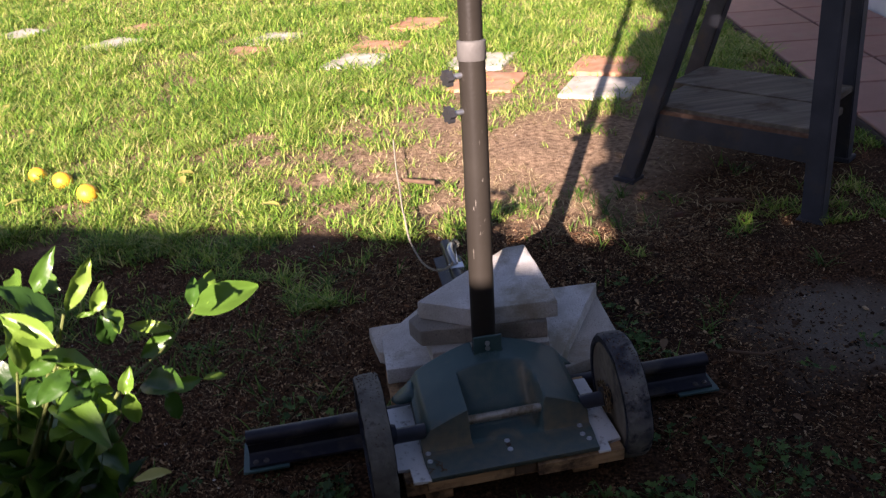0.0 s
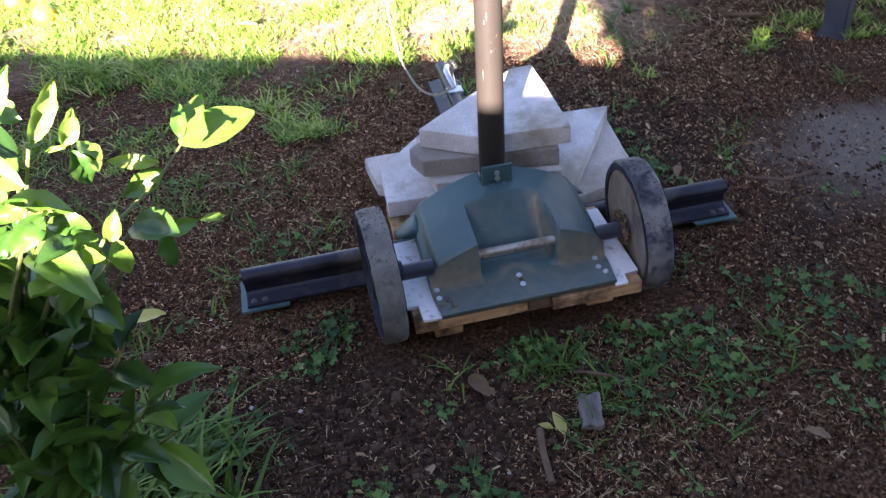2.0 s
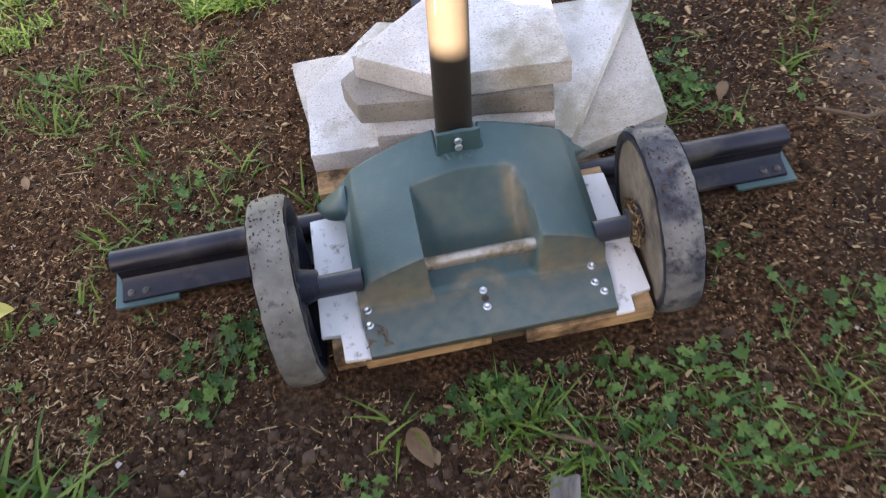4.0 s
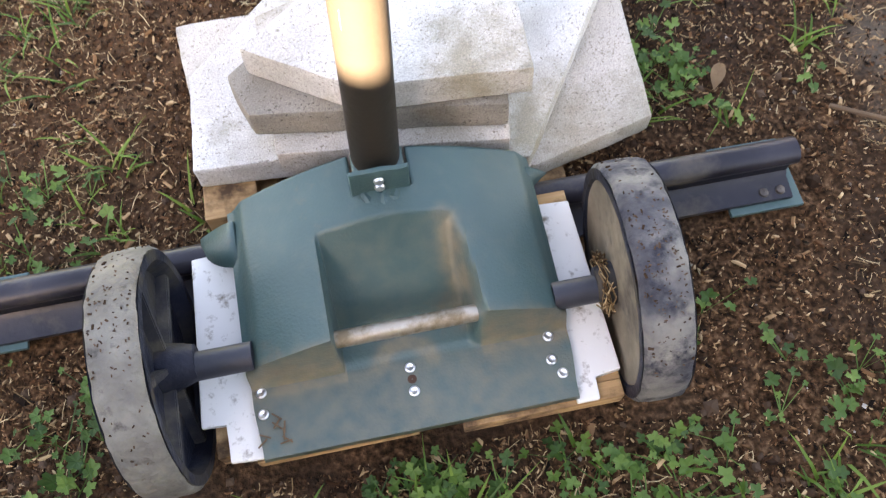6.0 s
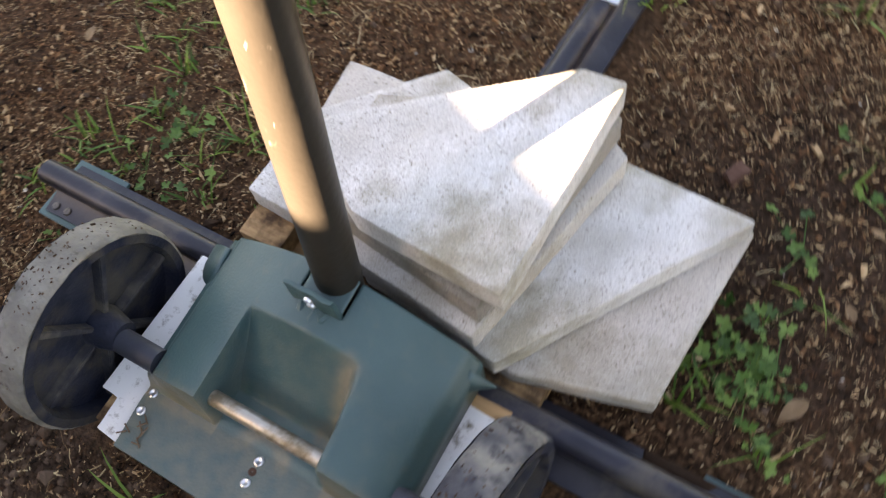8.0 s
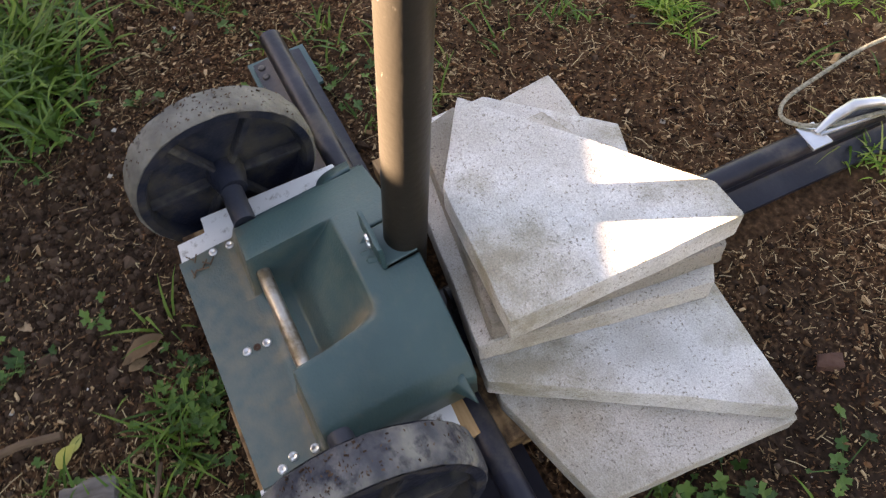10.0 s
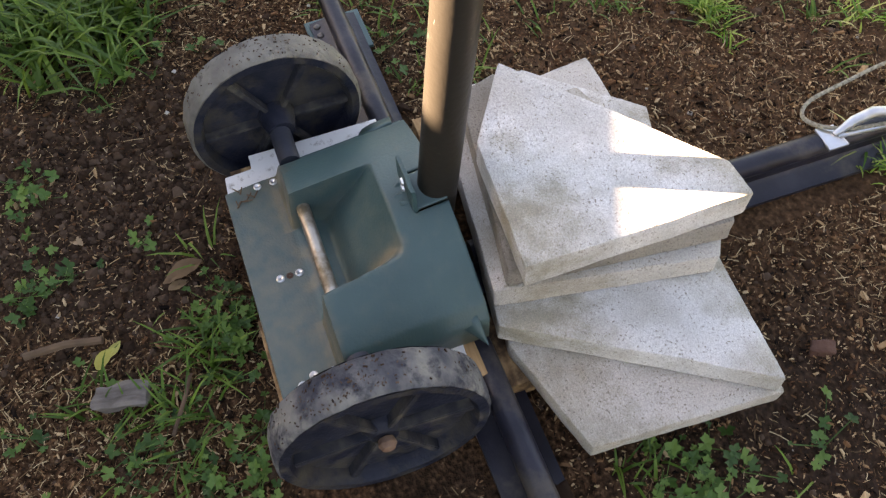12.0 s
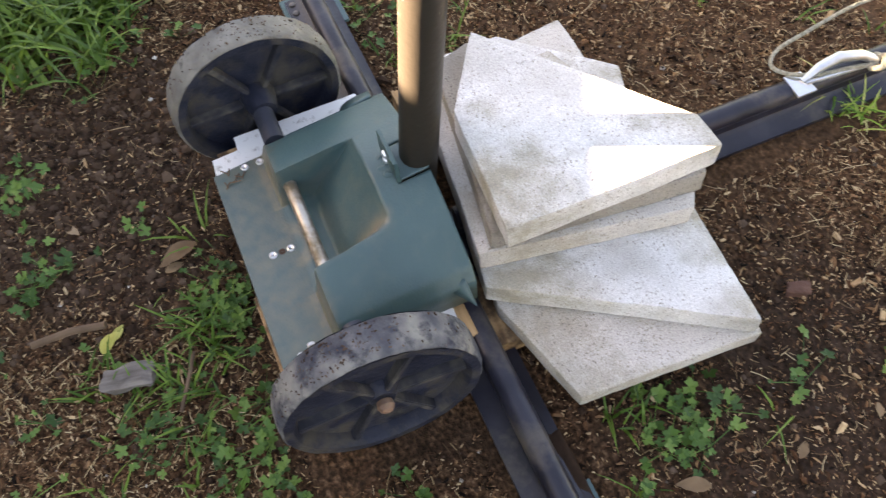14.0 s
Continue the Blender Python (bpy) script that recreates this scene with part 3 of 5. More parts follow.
def crumbs(m, count, seed, hw):
    """Mud and chips stuck to a tread."""
    r = np.random.default_rng(seed)
    bm = bmesh.new()
    for k in range(count):
        a, x, l = r.normal(0.25, 0.35) if k % 3 else r.uniform(-1.2, 1.2), r.uniform(-hw * 0.85, hw * 0.85), r.uniform(0.0005, 0.0011) * (1.8 if r.random() < 0.08 else 1.0)
        q = Matrix.Rotation(a, 4, "X") @ Matrix.Translation((x, 0, R - 0.0002)) @ Euler((0, 0, r.uniform(0, 6.28))).to_matrix().to_4x4()
        t = bmesh.new()
        box(-l, l, -l * 0.45, l * 0.45, -0.0005, 0.0006, 0, t)
        moved(t, m @ q)
        me = bpy.data.meshes.new("x")
        t.to_mesh(me)
        t.free()
        bm.from_mesh(me)
        bpy.data.meshes.remove(me)
    return bm


def wheel(wm, label, seed, hw, rubber, mud):
    rim = part("wheel", moved(roughened(turned([(-hw + 0.001, R - 0.007), (-hw, R - 0.004), (-hw + 0.0025, R - 0.0010), (-hw * 0.5, R), (0, R + 0.0003), (hw * 0.5, R), (hw - 0.0025, R - 0.0010), (hw, R - 0.004), (hw - 0.001, R - 0.007)], 120, closed=True), 0.011, 0.0011), wm), rubber, stand, label, smooth=0.9)
    part("rim", moved(roughened(turned([(-hw + 0.0006, R - 0.0065), (-hw - 0.0008, R - 0.0042), (-hw - 0.0008, R - 0.012), (-hw + 0.003, R - 0.0145), (-0.0050, R - 0.0170), (-0.0035, 0.022), (-0.0035, 0.010), (0.0035, 0.010), (0.0035, 0.022), (0.0050, R - 0.0170), (hw - 0.003, R - 0.0145), (hw + 0.0008, R - 0.012), (hw + 0.0008, R - 0.0036), (hw - 0.0006, R - 0.0065)], 72, closed=True), 0.02, 0.0006), wm), HUBP, rim, "black plastic rim caked with dust", smooth=0.7)
    part("hub", moved(turned([(-0.030, 0.0005), (-0.030, 0.0135), (-0.022, 0.0160), (-0.006, 0.0200), (0.006, 0.0185), (0.011, 0.0135), (0.0140, 0.0115), (0.0140, 0.0005)], 32), wm), HUBP, rim, smooth=0.7)
    for side in (-1, 1):
        for k in range(6):
            bm = bmesh.new()
            root, tip = 0.0125, hw - 0.0035
            lo = [(side * 0.003, -0.0030, 0.012), (side * root, -0.0024, 0.012), (side * root, 0.0024, 0.012), (side * 0.003, 0.0030, 0.012)]
            hi = [(side * 0.003, -0.0042, R - 0.0155), (side * tip, -0.0034, R - 0.0155), (side * tip, 0.0034, R - 0.0155), (side * 0.003, 0.0042, R - 0.0155)]
            hexa(bm, lo, hi)
            bmesh.ops.bevel(bm, geom=bm.edges[:], offset=0.0009, segments=2, affect="EDGES")
            part("rib", moved(bm, wm @ Matrix.Rotation(k * math.pi / 3 + 0.56, 4, "X")), RIBP, rim, smooth=0.8)
    tagged(part("mud", crumbs(wm, mud, seed, hw), MUD, rim, "brown crumbs of mud stuck on the tread", smooth=0), kind="stuff")
    return rim


left_m = Matrix.Translation((-0.1880, AX_Y + 0.002, 0.0940)) @ Matrix.Rotation(math.pi + radians(2.0), 4, "Z")
wheel(left_m, "wheel with a grey mud-dusted tread", 4, 0.0172, TYRE, 110)
right_m = Matrix.Translation((0.1805, AX_Y + 0.001, 0.0950)) @ Matrix.Rotation(radians(-3.0), 4, "Z") @ Matrix.Rotation(radians(-2.5), 4, "Y")
right_wheel = wheel(right_m, "wheel with a grey-black tread and dry grass on it", 5, 0.0180, TYRE_D, 190)
part("axle_nut", moved(turned([(0.0155, 0.0005), (0.0155, 0.0070), (0.021, 0.0080), (0.025, 0.0055), (0.0265, 0.0005)], 20), right_m), RUST, right_wheel, "rusty domed axle cap")
part("dust_cake", moved(turned([(-0.0168, R - 0.0120), (-0.0158, R - 0.018), (-0.0150, 0.060), (-0.0148, 0.030), (-0.0165, 0.0165)], 64), right_m), DUST, right_wheel, "tan dried mud caking the inner face", smooth=0.7)
strands = bmesh.new()
sr = np.random.default_rng(8)
for k in range(34):
    a0, p = sr.uniform(0, 6.28), []
    for i in range(6):
        a = a0 + i * sr.uniform(0.3, 0.6)
        rr = 0.015 + sr.uniform(0, 0.012)
        p.append((-0.019 - sr.uniform(0, 0.010), rr * math.cos(a), rr * math.sin(a)))
    tube(p, 0.0006, 5, strands)
part("dry_grass", moved(strands, right_m), STRAW, right_wheel, "tangle of dry straw wound round the hub")


# three steel legs, upside-down T bars with a rounded ridge
def leg(p0, p1, pad_at, bolt_side, flip):
    a, b = Vector(p0), Vector(p1)
    way = (b - a).normalized()
    side = Vector((0, 0, 1)).cross(way).normalized()
    up = way.cross(side)
    half = [(0.030, 0.0), (0.030, 0.0046), (0.0100, 0.0078), (0.0058, 0.0120), (0.0050, 0.0270), (0.0090, 0.0295), (0.0122, 0.0340), (0.0128, 0.0385), (0.0108, 0.0435), (0.0070, 0.0468), (0.0024, 0.0480)]
    outline = half + [(-q, h) for q, h in half[::-1]]
    outline = [(s * flip, h) for s, h in outline]
    bm = bmesh.new()
    rings = []
    for i in range(13):
        c = a + (b - a) * i / 12
        rings.append([bm.verts.new(c + side * s + up * h) for s, h in outline])
    n = len(outline)
    for r, q in zip(rings, rings[1:]):
        for k in range(n):
            bm.faces.new((r[k], r[(k + 1) % n], q[(k + 1) % n], q[k]))
    bm.faces.new(rings[0][::-1])
    bm.faces.new(rings[-1])
    ob = part("leg", bm, STEEL_D, stand, "dark painted steel bar with rust stains", smooth=0.7)
    if pad_at is not None:
        m = Matrix.Translation(pad_at) @ Matrix((way, side, up)).transposed().to_4x4()
        part("pad", moved(roughened(box(-0.060, 0.010, -0.037, 0.036, -0.0045, -0.0004, 0.0008), 0.02, 0.0012), m), GREEN, ob, "scrap of green plastic under the bar's end", smooth=0)
        for dx in (-0.010, -0.026) if bolt_side else (-0.012,):
            part("bolt", moved(moved(turned([(0, 0.0005), (0, 0.0048), (0.002, 0.0040), (0.0026, 0.0005)], 14), Matrix.Rotation(-math.pi / 2, 4, "Y")), m @ Matrix.Translation((dx, (bolt_side or -1) * 0.022, 0.0056))), BOLTM, ob, "dull dirty bolt head")
    return ob


leg((-0.02, 0.000, 0.010), (-0.384, -0.001, 0.014), (-0.384, -0.001, 0.014), 1, -1)
leg((0.02, 0.000, 0.010), (0.374, -0.001, 0.008), (0.374, -0.001, 0.008), -1, 1)
leg((0.026, 0.03, 0.010), (0.040, 0.572, 0.008), None, 0, 1)

mud = roughened(box(0.262, 0.372, 0.012, 0.031, 0.0085, 0.0145, 0.002), 0.01, 0.001)
bmesh.ops.subdivide_edges(mud, edges=mud.edges[:], cuts=3, use_grid_fill=True)
part("mud", roughened(mud, 0.010, 0.0040), MUD, stand, "brown dried soil heaped on the bar's far flange")

# bracket that ties the pole to the plastic
bm = prism([(-0.020, -0.0235), (0.023, -0.0235), (0.024, -0.0195), (-0.021, -0.0195)], 0.136, 0.176, 0.0010)
bmesh.ops.subdivide_edges(bm, edges=[e for e in bm.edges if e.calc_length() > 0.01], cuts=6, use_grid_fill=True)
bracket = part("bracket", roughened(bm, 0.014, 0.0013), GREEN, stand, "crumpled green plastic tab bent up against the pole")
for z in (0.160, 0.169):
    part("bolt", moved(turned([(0, 0.0005), (0, 0.0042), (0.002, 0.0036), (0.0026, 0.0005)], 14), Matrix.Translation((0.001, -0.0245, z - 0.004)) @ Matrix.Rotation(-math.pi / 2, 4, "Z")), ZINC, bracket)
# cracked crease of the plastic below the tab
for i, (x, y) in enumerate(((-0.012, -0.028), (0.003, -0.032), (0.013, -0.029))):
    part("crease", roughened(tube([(x, y + 0.006, 0.146), (x * 0.8, y, 0.145), (x * 0.5 + 0.001, y - 0.010, 0.141)], [0.0035, 0.0045, 0.001], 8), 0.01, 0.001), GREEN, bracket)

# screws with washers in the plate
for x, y in ((0.109, -0.135), (0.107, -0.154), (0.113, -0.166), (-0.002, -0.138), (-0.002, -0.157), (-0.118, -0.135), (-0.118, -0.152)):
    part("screw", moved(turned([(0, 0.0005), (0, 0.0043), (0.0010, 0.0041), (0.0016, 0.0030), (0.0010, 0.0015), (0.0003, 0.0005)], 16), Matrix.Translation((x, y, 0.0688)) @ Matrix.Rotation(-math.pi / 2, 4, "Y")), ZINC, stand)

# no hole is cut: a dark brown disc paints its shaded inside
part("hole", moved(turned([(0, 0.0005), (0.0004, 0.0026), (0.0002, 0.0036)], 16), Matrix.Translation((-0.002, -0.1475, 0.0690)) @ Matrix.Rotation(-math.pi / 2, 4, "Y")), HOLE, stand, "brown disc coloured dark like the shaded inside of an empty screw hole")
for k in range(9):
    x, y, a = -0.105 + rng.normal() * 0.010, -0.168 + rng.normal() * 0.007, rng.uniform(0, 3.1)
    tagged(part("husk", tube([(x, y, 0.0705), (x + 0.009 * math.cos(a), y + 0.009 * math.sin(a), 0.0712)], 0.0007, 6), BARK), "tiny brown plant husk lying on the green plate", "husk", "plant husks")

# the pole
POLE_WAY = Vector((0.041, 0.092, 1.0))
POLE_AT = Vector((-0.004, -0.006, 0.0))


def on_pole(z, dx=0.0, dy=0.0):
    return POLE_AT + POLE_WAY * z + Vector((dx, dy, 0))


pole = part("pole", tube([on_pole(0.045), on_pole(0.3), on_pole(0.588)], 0.0188, 40), POLE_M, stand, "dark brown steel pole with white scuffs", smooth=0.8)
part("upper_tube", tube([on_pole(0.57), on_pole(1.7)], 0.0165, 36), POLE_M, pole, smooth=0.8)
part("collar", tube([on_pole(0.580), on_pole(0.5815), on_pole(0.606), on_pole(0.6075)], [0.0188, 0.0202, 0.0202, 0.0186], 36), COLLAR, pole, "grey worn plastic collar", smooth=0.8)
# white scuffs worn into the paint
for z, t0, w0, h0 in ((0.415, 0.24, 0.30, 0.004), (0.382, -0.36, 0.16, 0.010), (0.374, -0.52, 0.14, 0.006), (0.303, -0.66, 0.10, 0.016), (0.355, 0.30, 0.10, 0.003), (0.336, -0.1, 0.08, 0.004), (0.47, 0.1, 0.06, 0.006)):
    bm = bmesh.new()
    rows = []
    for i in range(6):
        f = i / 5 - 0.5
        wid = 0.6 * w0 * (0.5 + 0.5 * math.cos(f * 3.0)) * (0.7 + 0.5 * noise.noise((z * 90, f * 6, 1)))
        rows.append([bm.verts.new(on_pole(z + f * h0 + 0.002 * (k - 0.5) * (t0 > 0)) + 0.01895 * Vector((math.sin(math.asin(t0) + (k - 0.5) * wid), -math.cos(math.asin(t0) + (k - 0.5) * wid), 0))) for k in (0, 0.33, 0.67, 1)])
    for a, b in zip(rows, rows[1:]):
        for k in range(3):
            bm.faces.new((a[k], a[k + 1], b[k + 1], b[k]))
    part("scuff", bm, SCUFF, pole, "pale scuff through the paint")
for z in (0.563, 0.513):
    c = on_pole(z)
    stem = part("clamp_screw", tube([c + Vector((-0.017, -0.006, 0)), c + Vector((-0.034, -0.012, 0))], 0.004, 12), HOOKM, pole)
    bm = bmesh.new()
    ring = []
    for x in (0, 0.010):
        ring.append([bm.verts.new((x, (0.0105 + 0.0018 * math.cos(6 * a)) * math.cos(a), (0.0105 + 0.0018 * math.cos(6 * a)) * math.sin(a))) for a in (2 * math.pi * k / 48 for k in range(48))])
    for k in range(48):
        bm.faces.new((ring[0][k], ring[0][(k + 1) % 48], ring[1][(k + 1) % 48], ring[1][k]))
    bm.faces.new(ring[0][::-1])
    bm.faces.new(ring[1])
    part("knob", moved(bm, Matrix.Translation(c + Vector((-0.033, -0.0115, 0))) @ Matrix.Rotation(math.pi + 0.34, 4, "Z")), KNOB, stem, "black star knob")


# ---- concrete slabs weighing the stand down ----
def slab(poly, z0, z1, material, label, chip=0.0012):
    cx, cy = sum(p[0] for p in poly) / len(poly), sum(p[1] for p in poly) / len(poly)
    bm = prism([(x - cx, y - cy) for x, y in poly], 0, z1 - z0, 0.0035, 2)
    bmesh.ops.triangulate(bm, faces=[f for f in bm.faces if len(f.verts) > 4])
    bmesh.ops.subdivide_edges(bm, edges=[e for e in bm.edges if e.calc_length() > 0.02], cuts=5, use_grid_fill=True)
    bmesh.ops.subdivide_edges(bm, edges=[e for e in bm.edges if e.calc_length() > 0.012], cuts=2, use_grid_fill=True)
    for v in bm.verts:
        k = noise.noise_vector((v.co + Vector((cx * 9, cy * 7, z0 * 5))) / 0.012) * chip * 0.5 + noise.noise_vector((v.co + Vector((cx, cy, z0))) / 0.05) * chip
        k.z *= 0.35
        v.co += k
    ob = part("concrete_slab", bm, material, None, smooth=0.7)
    ob.matrix_world = Matrix.Translation((cx, cy, z0))
    return tagged(ob, label, "concrete slab", "stacked slabs")


slab([(0.02, 0.050), (0.140, 0.024), (0.256, 0.054), (0.270, 0.236), (0.06, 0.255)], 0.034, 0.0585, CONC, "pale grey concrete paver at the bottom of the stack")
slab([(-0.157, 0.165), (-0.02, 0.070), (0.05, 0.250), (-0.166, 0.250)], 0.034, 0.0585, CONC, "pale concrete paver under the stack's edge")
slab([(-0.012, 0.040), (0.130, 0.016), (0.268, 0.229), (0.055, 0.243)], 0.0590, 0.0890, CONC_W, "whitish triangular concrete paver in the stack")
slab([(-0.152, 0.062), (-0.014, 0.052), (-0.014, 0.250), (-0.050, 0.262), (-0.149, 0.160)], 0.0590, 0.0890, CONC_W, "whitish concrete paver piece in the stack")
slab([(-0.076, 0.043), (0.112, 0.019), (0.153, 0.222), (0.105, 0.252), (-0.080, 0.190)], 0.0895, 0.1195, CONC, "grey concrete paver in the middle of the stack")
slab([(-0.090, 0.064), (0.113, 0.031), (0.140, 0.236), (0.080, 0.255), (-0.104, 0.105)], 0.1200, 0.1500, CONC_D, "darker concrete paver in the stack")
slab([(-0.087, 0.103), (-0.004, 0.048), (0.133, 0.037), (0.136, 0.246), (0.098, 0.244)], 0.1505, 0.1830, CONC_W, "whitish triangular concrete paver on top of the stack")

# pine block under the slabs
blk = part("wood_block", box(-0.152, -0.105, 0.030, 0.10, 0.034, 0.0585, bev=0.0015), PINE, None, smooth=0)
tagged(blk, "raw pine block wedged under the slabs", "wood block")
blk = part("wood_block", box(0.128, 0.170, 0.006, 0.046, 0.004, 0.0330, bev=0.0015), PINE, None, smooth=0)
tagged(blk, "raw pine block wedged under the slabs", "wood block")

# ---- hook and rope on the back leg ----
hook = thing("snap_hook", "galvanised snap hook lying on the steel leg", "hook", at=Matrix.Translation((0.038, 0.445, 0.058)))
part("body", tube([(0, 0, 0.0), (-0.002, 0.020, 0.010), (-0.003, 0.045, 0.013), (0.004, 0.070, 0.011), (0.012, 0.088, 0.003)], [0.0030, 0.0058, 0.0066, 0.0060, 0.0045], 14), HOOKM, hook)
part("gate", tube([(0.004, 0.002, 0.0), (0.009, 0.040, 0.001), (0.014, 0.086, 0.001)], 0.0026, 10), HOOKM, hook)
part("plate", roughened(box(-0.014, 0.016, -0.014, 0.008, -0.004, -0.0012, 0.0006), 0.01, 0.0025), ZINC, hook, "crumpled bright metal tag", smooth=0)


def smooth_path(pts, n=8):
    out, p = [], [Vector(q) for q in pts]
    for i in range(len(p) - 1):
        a, b, c, d = p[max(0, i - 1)], p[i], p[i + 1], p[min(len(p) - 1, i + 2)]
        for k in range(n):
            t = k / n
            out.append(0.5 * ((2 * b) + (c - a) * t + (2 * a - 5 * b + 4 * c - d) * t * t + (3 * b - a - 3 * c + d) * t ** 3))
    return out + [p[-1]]


rope_pts = smooth_path([(0.054, 0.530, 0.060), (0.048, 0.50, 0.062), (0.040, 0.465, 0.061), (0.024, 0.436, 0.060), (0.004, 0.428, 0.058), (-0.014, 0.450, 0.054), (-0.026, 0.50, 0.048), (-0.034, 0.57, 0.050), (-0.034, 0.64, 0.045), (-0.028, 0.74, 0.042), (-0.022, 0.84, 0.036), (-0.010, 0.98, 0.034), (-0.003, 1.08, 0.034), (0.010, 1.22, 0.034), (0.022, 1.34, 0.040)])
strand = bmesh.new()
fine_pts = smooth_path(rope_pts, 12)
for start in (0, math.pi * 2 / 3, math.pi * 4 / 3):
    tube([p + 0.0013 * Vector((math.cos(start + i * 0.75), math.sin(start + i * 0.75) * 0.5, math.sin(start + i * 0.75) * 0.85)) for i, p in enumerate(fine_pts)], 0.0013, 5, strand)
rope = part("rope", strand, ROPE, None)
tagged(rope, "braided grey rope looped through the snap hook", "rope")
knot = part("knot", tube(smooth_path([(0.046, 0.530, 0.060), (0.054, 0.538, 0.068), (0.062, 0.530, 0.062), (0.054, 0.522, 0.058), (0.047, 0.532, 0.066), (0.058, 0.540, 0.060)]), 0.0034, 8), ROPE, rope)


# ---- workbench stand in dark paint ----
bench = thing("work_stand", "slate-blue painted splayed-leg stand with a plank shelf", "work stand")


def bar(p0, p1, wide, deep, across, bev=0.003):
    """A square bar from p0 to p1; across: the way of its wide side."""
    a, b = Vector(p0), Vector(p1)
    way = (b - a).normalized()
    s = Vector(across)
    s = (s - way * s.dot(way)).normalized()
    t = way.cross(s)
    bm = bmesh.new()
    lo = [a + s * i * wide / 2 + t * j * deep / 2 for i, j in ((-1, -1), (1, -1), (1, 1), (-1, 1))]
    hi = [p + (b - a) for p in lo]
    hexa(bm, lo, hi)
    bmesh.ops.bevel(bm, geom=bm.edges[:], offset=bev, segments=2, affect="EDGES")
    return bm


B_ALONG = Vector((0.60, -0.80, 0)).normalized()
B_IN = Vector((0.66, 0.75, 0)).normalized()
FL, FR = Vector((0.601, 0.889, 0)), Vector((0.893, 0.495, 0))
TOPH = 0.86
fl_top, fr_top = FL + B_ALONG * 0.265 + B_IN * 0.05, FR - B_ALONG * 0.03 + B_IN * 0.05
fl_top.z = fr_top.z = TOPH
depth = 0.43
for p, q in ((FL, fl_top), (FR, fr_top), (FL + B_IN * depth, fl_top + B_IN * (depth - 0.10)), (FR + B_IN * depth, fr_top + B_IN * (depth - 0.10))):
    p = p.copy()
    part("leg", bar(p + Vector((0, 0, -0.005)), q, 0.048, 0.040, B_ALONG), BENCH, bench, smooth=0)
    part("foot", bar(p + Vector((0, 0, -0.006)), p + Vector((0, 0, 0.006)), 0.062, 0.055, B_ALONG, 0.001), BENCH, bench, smooth=0)
c0, c1 = FL + B_ALONG * 0.075, FR - B_ALONG * 0.010
part("apron", bar(c0 + Vector((0, 0, 0.160)) + B_IN * 0.012, c1 + Vector((0, 0, 0.160)) + B_IN * 0.012, 0.058, 0.016, (0, 0, 1), 0.001), BENCH, bench, smooth=0)
part("apron", bar(c0 + Vector((0, 0, 0.160)) + B_IN * (depth - 0.02), c1 + Vector((0, 0, 0.160)) + B_IN * (depth - 0.02), 0.058, 0.016, (0, 0, 1), 0.001), BENCH, bench, smooth=0)
for k, (o, wd) in enumerate(((0.112, 0.19), (0.312, 0.19))):
    part("shelf_board", bar(c0 - B_ALONG * 0.01 + B_IN * o + Vector((0, 0, 0.198 + 0.003 * k)), c1 + B_ALONG * 0.0 + B_IN * o + Vector((0, 0, 0.198)), wd, 0.017, B_IN, 0.0015), BOARD, bench, "weathered grey plank with an orange edge", smooth=0)
part("shelf_lip", bar(c0 + B_IN * 0.008 + Vector((0, 0, 0.193)), c1 + B_IN * 0.008 + Vector((0, 0, 0.193)), 0.010, 0.008, (0, 0, 1), 0.001), RUST, bench, "rusty brown strip along the shelf", smooth=0)
mid = (fl_top + fr_top) / 2 + B_IN * 0.11
part("top", bar(mid - B_ALONG * 0.28 + Vector((0, 0, 0.02)), mid + B_ALONG * 0.28 + Vector((0, 0, 0.02)), 0.40, 0.035, B_IN, 0.003), BENCH, bench, smooth=0)


# ---- stepping pavers in the lawn ----
def paver(x, y, turn, size, material, label):
    bm = box(-size / 2, size / 2, -size / 2, size / 2, -0.03, 0.010, 0.006)
    bmesh.ops.subdivide_edges(bm, edges=[e for e in bm.edges if e.calc_length() > 0.05], cuts=7, use_grid_fill=True)
    roughened(bm, 0.05, 0.0025)
    ob = part("paver", bm, material)
    ob.matrix_world = pose(x, y, 0.0, 0, 0, turn)
    return tagged(ob, label, "paver", "stepping pavers")


PAVED = []
for x, y, turn, white in ((0.83, 1.72, -33, 1), (0.96, 2.00, -33, 0), (0.52, 2.32, -30, 1), (0.47, 1.98, -30, 0), (0.02, 2.58, -30, 1), (0.13, 2.80, -33, 0), (-0.50, 3.02, -35, 0), (-0.34, 3.28, -35, 1), (-1.20, 3.66, -40, 1), (-1.12, 4.02, -40, 0), (-1.86, 4.32, -40, 1), (0.40, 3.25, -30, 0)):
    PAVED.append((x, y, math.cos(radians(turn)), math.sin(radians(turn))))
    paver(x, y, turn, 0.255, PAV_W if white else PAV_T, "pale concrete stepping paver sunk in the grass" if white else "terracotta stepping paver sunk in the grass")


# ---- fallen oranges, leaves, bits on the ground ----
def orange(x, y, r, label):
    bm = bmesh.new()
    bmesh.ops.create_uvsphere(bm, u_segments=28, v_segments=18, radius=r)
    for v in bm.verts:
        f = abs(v.co.z) / r
        v.co.z *= 0.94 - 0.05 * f ** 6
        v.co *= 1 + 0.012 * noise.noise(v.co * 40)
    ob = part("orange", bm, ORANGE, None, smooth=3)
    ob.matrix_world = pose(x, y, swell(x, y) + r * 0.70, 30 * x * 7, 20, 0)
    return tagged(ob, label, "orange", "fallen oranges")


